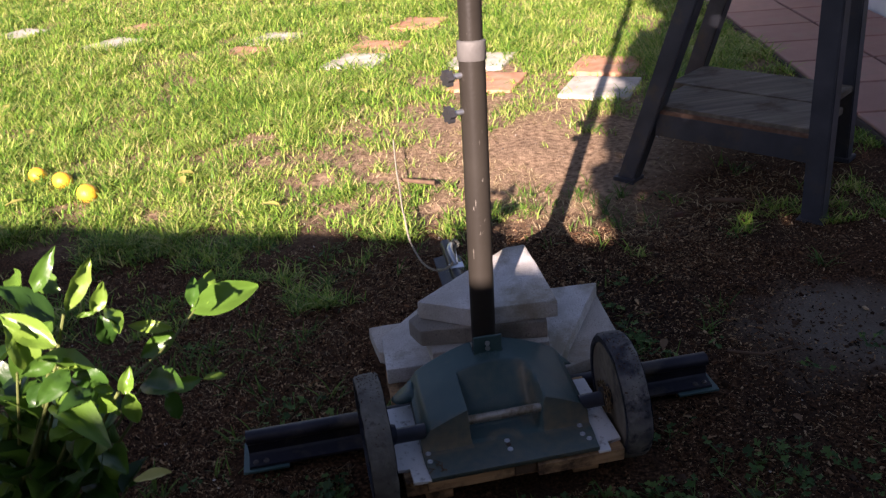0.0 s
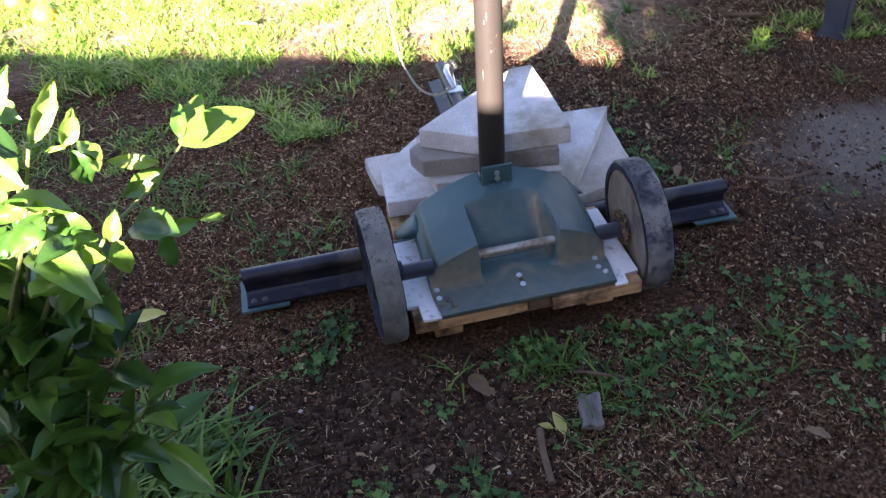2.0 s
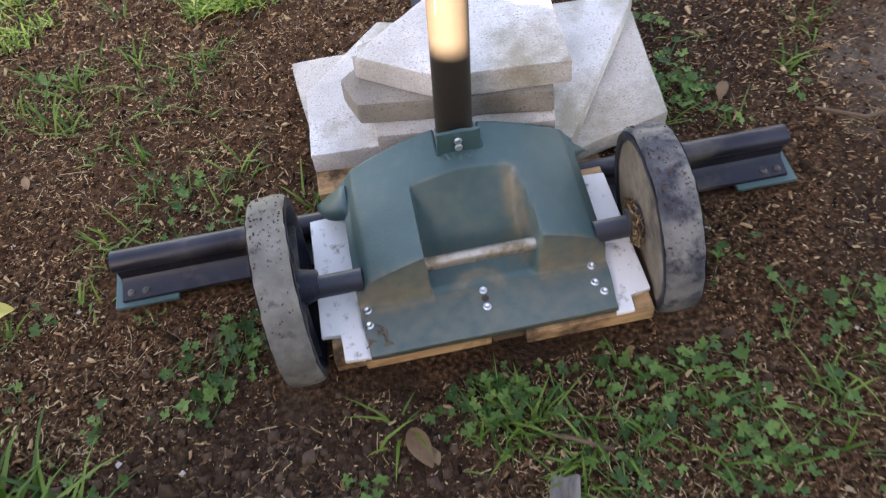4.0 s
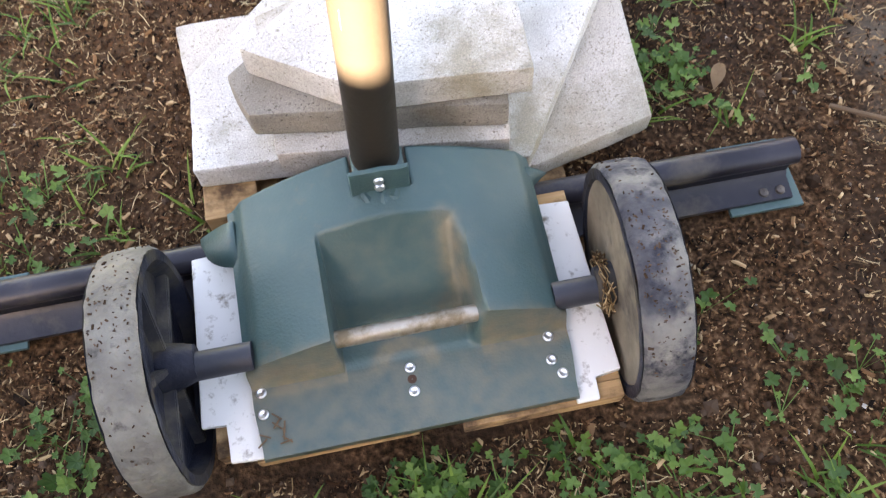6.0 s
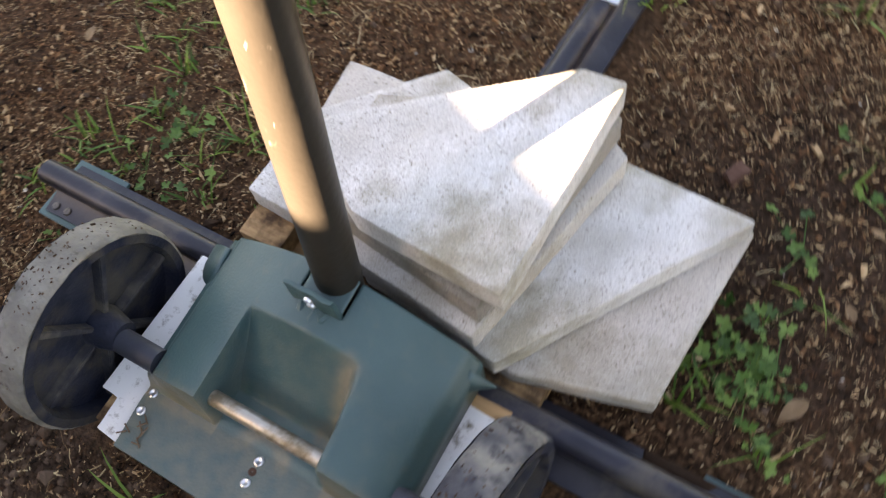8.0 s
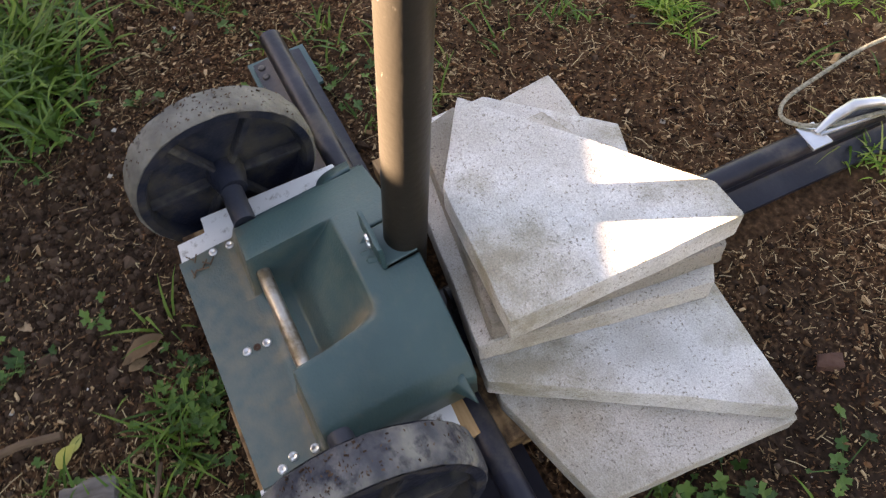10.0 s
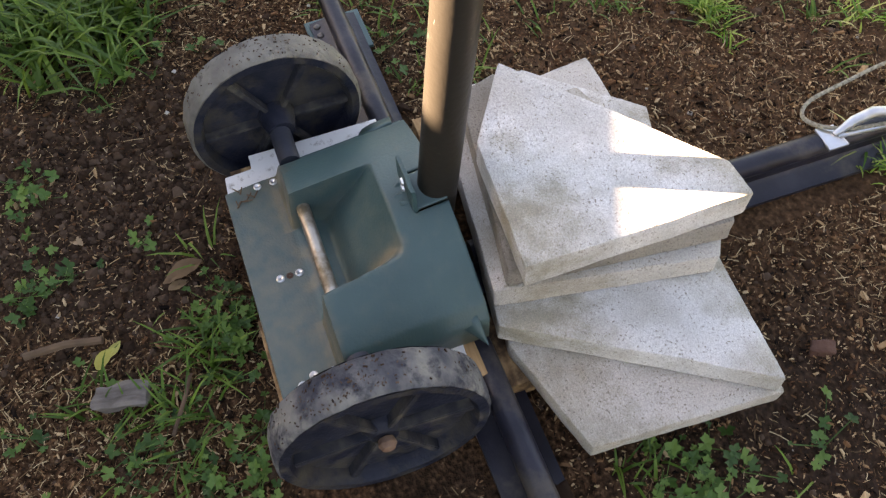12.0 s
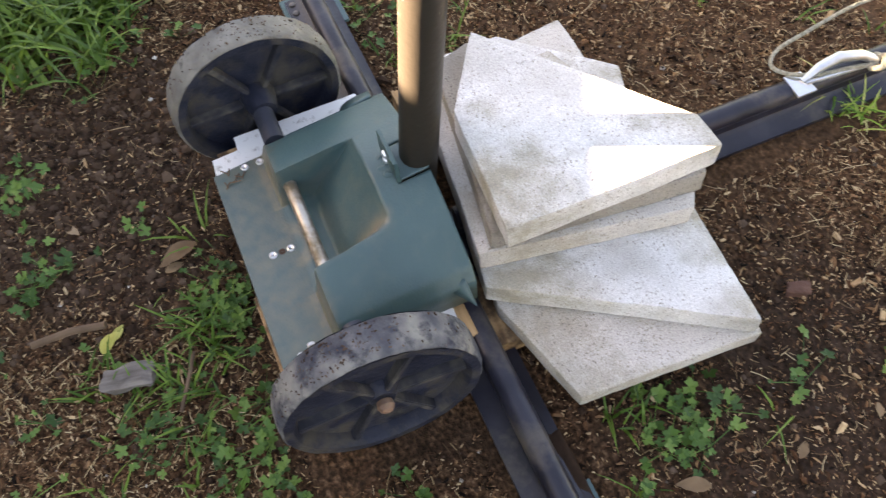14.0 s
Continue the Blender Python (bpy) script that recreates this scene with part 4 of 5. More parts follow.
for x, y, r in ((-1.083, 1.549, 0.028), (-0.985, 1.450, 0.030), (-0.884, 1.308, 0.030)):
    orange(x, y, r, "ripe orange fallen on the grass")


def leaf_mesh(name, length, width, fold, curl, material, wavy=0.0, seed=0.0):
    """A pointed leaf with a midrib, folded along it and curled along its length."""
    bm = bmesh.new()
    rows = []
    n = 9
    for i in range(n):
        f = i / (n - 1)
        half = width / 2 * math.sin(math.pi * min(0.985, max(0.03, f ** 0.85))) ** 0.8
        row = []
        for k in (-1, -0.5, 0, 0.5, 1):
            zz = abs(k) * half * fold - curl * length * f * f + wavy * noise.noise((f * 5 + seed, k * 2, seed))
            row.append(bm.verts.new((k * half, f * length, zz)))
        rows.append(row)
    for a, b in zip(rows, rows[1:]):
        for k in range(4):
            bm.faces.new((a[k], a[k + 1], b[k + 1], b[k]))
    me = bpy.data.meshes.new(name)
    bm.to_mesh(me)
    bm.free()
    me.materials.append(material)
    me.shade_smooth()
    return me


dry_mesh = [leaf_mesh("dry_leaf", 0.05, 0.024, 0.4, 0.12 * k, DRY, 0.006, k) for k in range(3)]
yellow_mesh = leaf_mesh("yellow_leaf", 0.058, 0.030, 0.35, 0.15, YELLOW, 0.003, 2)


def fallen(name, me, x, y, turn, scale, label, group, lift=0.004, tip=0):
    ob = new(name, me)
    ob.matrix_world = pose(x, y, swell(x, y) + lift, tip, 6, turn) @ Matrix.Scale(scale, 4)
    return tagged(ob, label, "leaf", group)


fallen("yellow_leaf", yellow_mesh, -0.012, -0.362, 20, 0.52, "yellow citrus leaf curled on the soil", "yellow fallen leaves", 0.010, 38)
fallen("yellow_leaf", yellow_mesh, -0.022, -0.348, 50, 0.34, "yellow citrus leaf curled on the soil", "yellow fallen leaves", 0.006, 5)
for x, y, a in ((0.0, 1.98, 20), (-0.58, 1.32, 70), (-1.22, 2.0, 10), (-0.62, 1.30, 200), (-1.05, 1.30, 120), (-1.4, 2.4, 40), (-0.50, -0.02, 100), (-0.33, 0.98, 60)):
    fallen("yellow_leaf", yellow_mesh, x, y, a, 1.0, "yellow citrus leaf lying in the grass", "yellow fallen leaves", 0.03, 10)
for i in range(46):
    x, y = rng.uniform(-0.9, 1.1), rng.uniform(-0.6, 0.75)
    if (abs(x) < 0.30 and -0.24 < y < 0.30) or (abs(y) < 0.07 and abs(x) < 0.44):
        continue
    fallen("dry_leaf", dry_mesh[i % 3], x, y, rng.uniform(0, 360), rng.uniform(0.2, 0.5), "dry brown leaf lying on the mulch", "dry fallen leaves", 0.004, rng.uniform(-10, 15))
fallen("dry_leaf", dry_mesh[1], -0.10, -0.235, 200, 0.95, "large torn brown leaf lying on the mulch", "dry fallen leaves", 0.006, 12)
fallen("dry_leaf", dry_mesh[0], 0.284, -0.453, 80, 0.75, "crumpled reddish brown leaf lying among weeds", "dry fallen leaves", 0.012, 25)
fallen("dry_leaf", dry_mesh[2], 0.366, 0.135, 150, 0.62, "pale tan dry leaf lying on the mulch", "dry fallen leaves", 0.006, 5)

# grey broken piece of wood
bm = box(-0.032, 0.030, -0.016, 0.016, 0, 0.012, 0.004)
bmesh.ops.subdivide_edges(bm, edges=bm.edges[:], cuts=4, use_grid_fill=True)
roughened(bm, 0.018, 0.006)
ob = part("wood_scrap", bm, GREYWOOD)
ob.matrix_world = pose(0.030, -0.340, 0.000, 0, 0, 78) @ Matrix.Scale(0.85, 4)
tagged(ob, "grey weathered scrap of wood on the soil", "wood scrap")
for x, y, r, turn in ((0.232, 0.322, 0.011, 60), (0.62, 0.62, 0.010, 0), (0.38, 0.60, 0.008, 60)):
    bm = box(-r, r, -r * 0.7, r * 0.7, -r * 0.3, r * 0.8, r * 0.25)
    bmesh.ops.subdivide_edges(bm, edges=bm.edges[:], cuts=2, use_grid_fill=True)
    ob = part("brick_piece", roughened(bm, 0.012, 0.004), BRICK)
    ob.matrix_world = pose(x, y, 0.0, 0, 0, turn)
    tagged(ob, "small red-brown brick fragment on the soil", "brick fragment", "brick fragments")
for pts, r in (([(0.088, -0.30, 0.004), (0.05, -0.28, 0.005), (0.03, -0.272, 0.004)], 0.0022), ([(0.45, 0.06, 0.006), (0.50, 0.03, 0.008), (0.56, 0.04, 0.005)], 0.0025), ([(0.0, 1.06, 0.02), (0.05, 1.02, 0.022), (0.09, 1.0, 0.02)], 0.006), ([(-0.040, -0.350, 0.004), (-0.047, -0.385, 0.007), (-0.050, -0.428, 0.004)], 0.0042), ([(0.72, 0.66, 0.01), (0.79, 0.62, 0.012)], 0.006)):
    tagged(part("stick", tube(pts, r, 8), BARK), "thin brown stick lying on the ground", "stick", "sticks")


# ---- citrus sapling ----
C0 = Vector((-0.52, -0.48, 0))
citrus = thing("citrus_bush", "young citrus bush with glossy leaves, sunlit at the top", "bush", at=Matrix.Translation(C0))
# Tip, leaf count, share of leaves in the paler sunlit colour.
CLUMPS = (
    ((-0.45, -0.489, 0.478), 10, 0), ((-0.422, -0.488, 0.463), 10, 0), ((-0.404, -0.485, 0.441), 10, 0),
    ((-0.459, -0.512, 0.452), 12, 0), ((-0.436, -0.505, 0.431), 12, 0), ((-0.396, -0.505, 0.412), 10, 0),
    ((-0.455, -0.536, 0.42), 12, 0), ((-0.424, -0.53, 0.395), 12, 0), ((-0.384, -0.532, 0.377), 8, 0),
    ((-0.47, -0.559, 0.402), 12, 0), ((-0.465, -0.477, 0.488), 10, 0), ((-0.412, -0.535, 0.349), 10, 0),
    ((-0.375, -0.531, 0.34), 8, 0), ((-0.439, -0.469, 0.365), 12, 0), ((-0.44, -0.431, 0.408), 12, 0),
    ((-0.415, -0.494, 0.535), 9, 0.7), ((-0.435, -0.486, 0.555), 8, 0.6), ((-0.392, -0.488, 0.520), 9, 0.7), ((-0.425, -0.505, 0.505), 11, 0.4),
    ((-0.388, -0.470, 0.470), 8, 0.5), ((-0.37, -0.425, 0.470), 6, 0.6), ((-0.40, -0.51, 0.485), 10, 0.4), ((-0.447, -0.50, 0.53), 9, 0.5),
)
# Foot, tip, width, whether the leaf takes the paler sunlit colour.
LEAVES = (
    ((-0.422, -0.489, 0.587), (-0.4, -0.491, 0.618), 0.3, 1), ((-0.408, -0.481, 0.565), (-0.385, -0.46, 0.596), 0.3, 1),
    ((-0.437, -0.472, 0.577), (-0.446, -0.447, 0.59), 0.5, 1), ((-0.412, -0.496, 0.566), (-0.437, -0.5, 0.603), 0.42, 1),
    ((-0.417, -0.495, 0.544), (-0.452, -0.483, 0.571), 0.42, 1), ((-0.438, -0.497, 0.53), (-0.44, -0.501, 0.568), 0.55, 1),
    ((-0.413, -0.509, 0.543), (-0.436, -0.52, 0.539), 0.5, 0), ((-0.409, -0.475, 0.578), (-0.43, -0.456, 0.587), 0.5, 0),
    ((-0.393, -0.468, 0.554), (-0.38, -0.466, 0.574), 0.5, 1), ((-0.383, -0.49, 0.56), (-0.378, -0.491, 0.534), 0.6, 1),
    ((-0.38, -0.476, 0.558), (-0.368, -0.499, 0.551), 0.5, 1), ((-0.406, -0.472, 0.553), (-0.389, -0.467, 0.553), 0.2, 1),
    ((-0.383, -0.514, 0.517), (-0.415, -0.498, 0.521), 0.42, 1), ((-0.376, -0.508, 0.501), (-0.369, -0.505, 0.521), 0.5, 1),
    ((-0.377, -0.497, 0.495), (-0.375, -0.502, 0.468), 0.5, 1), ((-0.394, -0.519, 0.515), (-0.409, -0.545, 0.522), 0.45, 1),
    ((-0.384, -0.508, 0.504), (-0.401, -0.505, 0.518), 0.4, 1), ((-0.419, -0.498, 0.514), (-0.447, -0.491, 0.505), 0.5, 0),
    ((-0.407, -0.513, 0.532), (-0.425, -0.537, 0.524), 0.5, 0), ((-0.426, -0.51, 0.524), (-0.443, -0.515, 0.507), 0.55, 0),
    ((-0.398, -0.503, 0.495), (-0.383, -0.521, 0.498), 0.5, 1), ((-0.355, -0.396, 0.483), (-0.388, -0.402, 0.466), 0.45, 1),
    ((-0.357, -0.394, 0.487), (-0.395, -0.388, 0.493), 0.28, 1), ((-0.361, -0.447, 0.459), (-0.333, -0.433, 0.454), 0.38, 0),
    ((-0.363, -0.449, 0.458), (-0.354, -0.454, 0.43), 0.5, 0), ((-0.333, -0.433, 0.454), (-0.314, -0.422, 0.448), 0.3, 1),
    ((-0.342, -0.369, 0.486), (-0.28, -0.347, 0.493), 0.42, 1), ((-0.34, -0.367, 0.489), (-0.338, -0.344, 0.511), 0.38, 1),
    ((-0.338, -0.364, 0.484), (-0.322, -0.336, 0.512), 0.45, 1),
)
leaf_a = [leaf_mesh("leaf", 0.054, 0.027, 0.75, c * 1.6, CITRUS, 0.003, c * 9) for c in (0.05, 0.22, -0.12)]
leaf_b = [leaf_mesh("leaf", 0.052, 0.025, 0.85, c * 1.6, CITRUS_LIT, 0.003, c * 5) for c in (0.10, 0.28, -0.05)]


def branch(points, r0, r1, leaves, lit, parent):
    pts = [Vector(p) - C0 for p in points]
    n = len(pts)
    b = part("branch", tube(pts, [0.62 * (r0 + (r1 - r0) * i / (n - 1)) for i in range(n)], 8), TWIG, parent)
    for i in range(leaves):
        f = 0.15 + 0.85 * (i + 0.5) / leaves
        k = min(n - 2, int(f * (n - 1)))
        p = pts[k].lerp(pts[k + 1], f * (n - 1) - k)
        way = (pts[k + 1] - pts[k]).normalized()
        out = Vector((rng.normal(), rng.normal(), rng.normal() * 0.5 + 0.25))
        out = (out - way * out.dot(way) * 0.5 + way * 0.3).normalized()
        ob = new("leaf", (leaf_b if rng.random() < lit else leaf_a)[i % 3])
        z = (Vector((rng.normal() * 0.4, rng.normal() * 0.4, 1)) - out * out.z).normalized()
        x = out.cross(z).normalized()
        z = x.cross(out)
        s = rng.uniform(0.5, 1.1)
        ob.matrix_world = Matrix.Translation(p) @ Matrix((x, out, z)).transposed().to_4x4() @ Matrix.Scale(s, 4)
        ob.parent = parent
    return b


part("trunk", tube([(0, 0, -0.02), (0.01, 0.0, 0.08), (-0.01, 0.01, 0.18), (0.0, 0.0, 0.28)], [0.014, 0.012, 0.010, 0.006], 12), BARK, citrus)
branch([(-0.52, -0.48, 0.26), (-0.431, -0.464, 0.43), (-0.395, -0.44, 0.466), (-0.36, -0.397, 0.474), (-0.339, -0.368, 0.487)], 0.0035, 0.0014, 0, 0.6, citrus)
for tip in ((-0.419, -0.498, 0.544), (-0.38, -0.509, 0.504), (-0.408, -0.484, 0.564), (-0.39, -0.465, 0.445)):
    branch([(-0.52, -0.48, 0.26), Vector((-0.52, -0.48, 0.30)).lerp(Vector(tip), 0.5), tip], 0.004, 0.002, 0, 0, citrus)
for tip, count, lit in CLUMPS:
    t = Vector(tip)
    root = C0 + Vector((0, 0, 0.28 * min(1, max(0.15, t.z / 0.5))))
    mid = root.lerp(t, 0.55) + Vector((rng.normal() * 0.012, rng.normal() * 0.012, 0.015))
    branch([root, mid, t], 0.0045, 0.0015, count, lit, citrus)
# the sunlit-coloured top leaves and the spray that stands out from the bush
for k, (foot, tip, wide, lit) in enumerate(LEAVES):
    y = Vector(tip) - Vector(foot)
    up = Vector((0.2 + rng.normal() * 0.5, -0.75, 0.65 + rng.normal() * 0.4))
    x = y.cross(up).normalized()
    ob = new("leaf", leaf_mesh("leaf", y.length, y.length * wide * 1.08, rng.uniform(0.3, 0.8), rng.uniform(0.05, 0.25), CITRUS_LIT if lit and k % 3 else CITRUS, 0.005, k * 3.7))
    ob.matrix_world = Matrix.Translation(Vector(foot) - C0) @ Matrix((x, y.normalized(), x.cross(y).normalized())).transposed().to_4x4()
    ob.parent = citrus


# ---- unseen tree added behind the camera to shade the work stand ----
def shade_tree():
    lat, s = Vector((0.899, -0.438, 0)), Vector((0.438, 0.899, 0))
    foot = Vector((0, 0.741, 0)) - 3.0 * s + lat * 1.9
    tree = thing("shade_tree", "unseen leafy tree added to cast dappled shade", "tree", at=Matrix.Translation(foot))
    part("trunk", tube([(0, 0, -0.1), (0.03, 0, 1.0), (0, 0.05, 2.0), (0.02, 0.0, 2.7)], [0.11, 0.09, 0.07, 0.03], 12), BARK, tree)
    verts, faces = [], []
    r = np.random.default_rng(3)
    for k in range(21000):
        a = r.uniform(-1.51, 1.4)
        z = r.uniform(1.08, 3.1)
        d = r.normal() * 0.12
        if noise.noise((a * 2.2, z * 2.2, 5)) < -0.44:
            continue
        c = lat * a + s * d + Vector((0, 0, z))
        u = Vector(r.normal(size=3)).normalized()
        v = u.orthogonal().normalized()
        q = r.uniform(0.04, 0.07)
        n = len(verts)
        verts += [tuple(c - u * q), tuple(c + v * q * 0.5), tuple(c + u * q), tuple(c - v * q * 0.5)]
        faces.append((n, n + 1, n + 2, n + 3))
    me = bpy.data.meshes.new("crown")
    me.from_pydata(verts, [], faces)
    me.materials.append(CITRUS)
    ob = new("crown", me)
    ob.parent = tree


shade_tree()


# ---- scatter: mulch, straw, pebbles, grass, weeds ----
def clear(x, y):
    """Whether the ground is free of the stand and the slabs there."""
    if -0.165 < x < 0.165 and -0.19 < y < 0.27:
        return False
    if 0.0 < x < 0.27 and 0.03 < y < 0.26 and (y - 0.03) > (x - 0.15) * 1.6:
        return False
    if abs(abs(x) - 0.2) < 0.03 and -0.20 < y < -0.02:
        return False
    if abs(x) < 0.41 and -0.04 < y < 0.036:
        return False
    return not (0.0 < x < 0.09 and 0 < y < 0.60)


def lawn_cover(x, y):
    """How much of the ground the sunny lawn covers: full to the left and far, thin and bare to the right and near."""
    edge = (y - 0.50 + 0.42 * x) / 0.5
    n = noise.noise((x * 1.7, y * 1.7, 2.0)) * 0.55 + noise.noise((x * 6, y * 6, 9.0)) * 0.75 + noise.noise((x * 17, y * 17, 5.0)) * 0.4
    bare = math.exp(-((x - 0.50) / 0.60) ** 2 - ((y - 1.20) / 0.75) ** 2)
    bare += math.exp(-((x - 1.0) / 0.55) ** 2 - ((y - 0.85) / 0.50) ** 2) + 0.30 * math.exp(-((x - 0.05) / 0.40) ** 2 - ((y - 1.15) / 0.55) ** 2)
    return min(1, max(0, edge)) * 0.82 - 0.95 * bare + n * 1.05


def bare(x, y):
    """How bare of mulch the wet, trodden soil is there."""
    n = 0.10 * noise.noise((x * 8, y * 8, 31)) + 0.05 * noise.noise((x * 25, y * 25, 3))
    d = min(math.hypot(x + 0.23, y + 0.34) / 0.21, math.hypot(x - 0.69, y - 0.09) / 0.17)
    return min(1, max(0, (1.15 - d + 3 * n) / 0.35))


def chips():
    verts, faces = [], []
    for k in range(190000):
        near = k < 182000
        x, y = (rng.uniform(-0.62, 0.72), rng.uniform(-0.48, 0.62)) if k % 3 and near else (rng.uniform(-0.95, 1.05), rng.uniform(-0.65, 0.8)) if near else (rng.uniform(-1.2, 1.3), rng.uniform(0.6, 2.0))
        if not clear(x, y) or y + 0.3 * x - 1.3 * max(0, x - 0.5) > 0.62 + 0.3 * rng.random() or rng.random() < 0.6 * bare(x, y) or rng.random() < 0.35 * (x > 0.14 and y < 0.36):
            continue
        l = min(0.017, 0.0014 + rng.exponential(0.0016) + (rng.random() < 0.012) * rng.uniform(0.002, 0.009))
        wd = l * rng.uniform(0.10, 0.5)
        t = min(0.003, l * 0.25)
        a = rng.uniform(0, 2 * math.pi)
        m = Matrix.Translation((x, y, swell(x, y) + t * 0.5 + rng.uniform(0.0003, 0.003))) @ Euler((rng.normal() * 0.35, rng.normal() * 0.35, a)).to_matrix().to_4x4()
        n = len(verts)
        j = rng.uniform(0.15, 1.0, 4)
        for sx, sy, sz in ((-1, -j[0], -1), (1, -j[1], -1), (j[2], 1, -1), (-j[3], j[0], -1), (-j[1], -j[2], 1), (1, -j[1], 1), (j[2], j[3], 1), (-j[3], j[0], 1)):
            verts.append(tuple(m @ Vector((sx * l / 2, sy * wd / 2, sz * t / 2))))
        faces += [(n + a_, n + b_, n + c_, n + d_) for a_, b_, c_, d_ in ((0, 1, 5, 4), (1, 2, 6, 5), (2, 3, 7, 6), (3, 0, 4, 7), (4, 5, 6, 7))]
    scattered("mulch", verts, faces, CHIPS, "brown wood chips and mulch covering the soil", "mulch")


def straw():
    verts, faces = [], []
    for k in range(70000):
        x, y = rng.uniform(-0.95, 1.05), rng.uniform(-0.65, 1.6) if k % 4 == 0 else rng.uniform(-0.65, 0.75)
        if not clear(x, y) or rng.random() < 0.6 * bare(x, y):
            continue
        if noise.noise((x * 4, y * 4, 3)) + 0.7 * noise.noise((x * 15, y * 15, 8)) - 0.5 * (x > 0.12 and y < 0.38) + 0.25 * (y > 0.3) < rng.uniform(-0.6, 0.25):
            continue
        l, wd, a = min(0.030, 0.003 + rng.exponential(0.005)), rng.uniform(0.0002, 0.00055), rng.uniform(0, 2 * math.pi)
        d, s = Vector((math.cos(a), math.sin(a), rng.normal() * 0.12)), Vector((-math.sin(a), math.cos(a), 0))
        bend = s * rng.normal() * l * 0.07
        c = Vector((x, y, swell(x, y) + 0.003 + rng.uniform(0, 0.003)))
        n = len(verts)
        for f in (-0.5, 0, 0.5):
            p = c + d * l * f + bend * (1 - abs(2 * f))
            verts += [tuple(p - s * wd), tuple(p + s * wd)]
        faces += [(n, n + 1, n + 3, n + 2), (n + 2, n + 3, n + 5, n + 4)]
    scattered("straw", verts, faces, STRAW, "dry straw and grass clippings on the soil", "straw")


def pebbles():
    verts, faces = [], []
    for k in range(2200):
        x, y = rng.uniform(-0.95, 1.05), rng.uniform(-0.65, 1.5)
        if not clear(x, y):
            continue
        r = min(0.0045, 0.0007 + rng.exponential(0.0008))
        c = Vector((x, y, swell(x, y) + r * 0.4))
        n = len(verts)
        for d in ((1, 0, 0), (0, 1, 0), (-1, 0, 0), (0, -1, 0), (0, 0, 0.7), (0, 0, -0.7)):
            verts.append(tuple(c + Vector(d) * r * rng.uniform(0.7, 1.2)))
        faces += [(n + i, n + (i + 1) % 4, n + 4) for i in range(4)] + [(n + (i + 1) % 4, n + i, n + 5) for i in range(4)]
    scattered("pebbles", verts, faces, PEBBLE, "small pale pebbles and crumbs on the soil", "pebbles")


def clods():
    """Crumbs and lumps of earth, thickest on the bare soil."""
    verts, faces = [], []
    for k in range(9000):
        x, y = (rng.normal(-0.23, 0.13), rng.normal(-0.33, 0.12)) if k % 2 else (rng.uniform(-0.7, 0.8), rng.uniform(-0.5, 0.6))
        if not clear(x, y):
            continue
        r = min(0.009, 0.0010 + rng.exponential(0.0014))
        c = Vector((x, y, swell(x, y) + r * 0.25))
        n = len(verts)
        for i in range(12):
            f, g = (i % 4) * 1.571 + 0.785 * (i // 4), (0.9, 0.1, -0.6)[i // 4]
            q = math.sqrt(1 - g * g) * r * rng.uniform(0.7, 1.3)
            verts.append((c.x + q * math.cos(f), c.y + q * math.sin(f), c.z + g * r * rng.uniform(0.55, 0.8)))
        faces.append((n, n + 1, n + 2, n + 3))
        for b in (n, n + 4):
            for i in range(4):
                faces += [(b + i, b + 4 + i, b + (i + 1) % 4), (b + 4 + i, b + 4 + (i + 1) % 4, b + (i + 1) % 4)]
    scattered("soil_crumbs", verts, faces, MUD, "dark crumbs and lumps of damp earth", "soil")


def blade(verts, faces, x, y, z, h, wd, a, lean, droop):
    s = (-math.sin(a) * wd, math.cos(a) * wd)
    n = len(verts)
    for f, k in ((0, 1.0), (0.45, 0.85), (0.8, 0.5)):
        dx = lean * h * f + droop * h * f * f
        zz = z + h * f * (1 - 0.35 * droop * f)
        px, py = x + math.cos(a) * dx, y + math.sin(a) * dx
        verts.append((px - s[0] * k, py - s[1] * k, zz))
        verts.append((px + s[0] * k, py + s[1] * k, zz))
    dx = lean * h + droop * h
    verts.append((x + math.cos(a) * dx, y + math.sin(a) * dx, z + h * (1 - 0.45 * droop)))
    faces += [(n, n + 1, n + 3, n + 2), (n + 2, n + 3, n + 5, n + 4), (n + 4, n + 5, n + 6)]


def lawn():
    verts, faces = [], []
    made = 0
    for k in range(430000):
        y = 0.45 + 5.6 * rng.random() ** 1.7
        half = 0.9 + 0.62 * y
        x = rng.uniform(-half - 0.15, half * 0.62 + 0.5)
        c = lawn_cover(x, y)
        if rng.random() > c:
            continue
        q = Vector((x, y, 0)) - WALK_AT
        if q.dot(WALK_SIDE) > 0.0 or rng.random() < 0.85 and any(abs(x - px) < 0.19 and abs(y - py) < 0.19 and abs((x - px) * ca + (y - py) * sa) < 0.100 + 0.03 * noise.noise((x * 9, y * 9, 0)) and abs((y - py) * ca - (x - px) * sa) < 0.100 + 0.03 * noise.noise((x * 9, y * 9, 3)) for px, py, ca, sa in PAVED):
            continue
        h = rng.uniform(0.016, 0.046) * (0.9 + 0.10 * min(y, 4)) * (0.55 + 0.6 * min(1, max(0, c))) * (1 + 0.5 * noise.noise((x * 3, y * 3, 6)) + 0.7 * noise.noise((x * 13, y * 13, 1)))
        blade(verts, faces, x, y, swell(x, y), h, rng.uniform(0.0008, 0.0017) * (1 + 0.26 * y), rng.uniform(0, 6.283), rng.uniform(0.1, 0.9), rng.uniform(0.3, 1.1))
    scattered("lawn", verts, faces, GRASS, "sunny green lawn grass with thin dry patches", "grass")


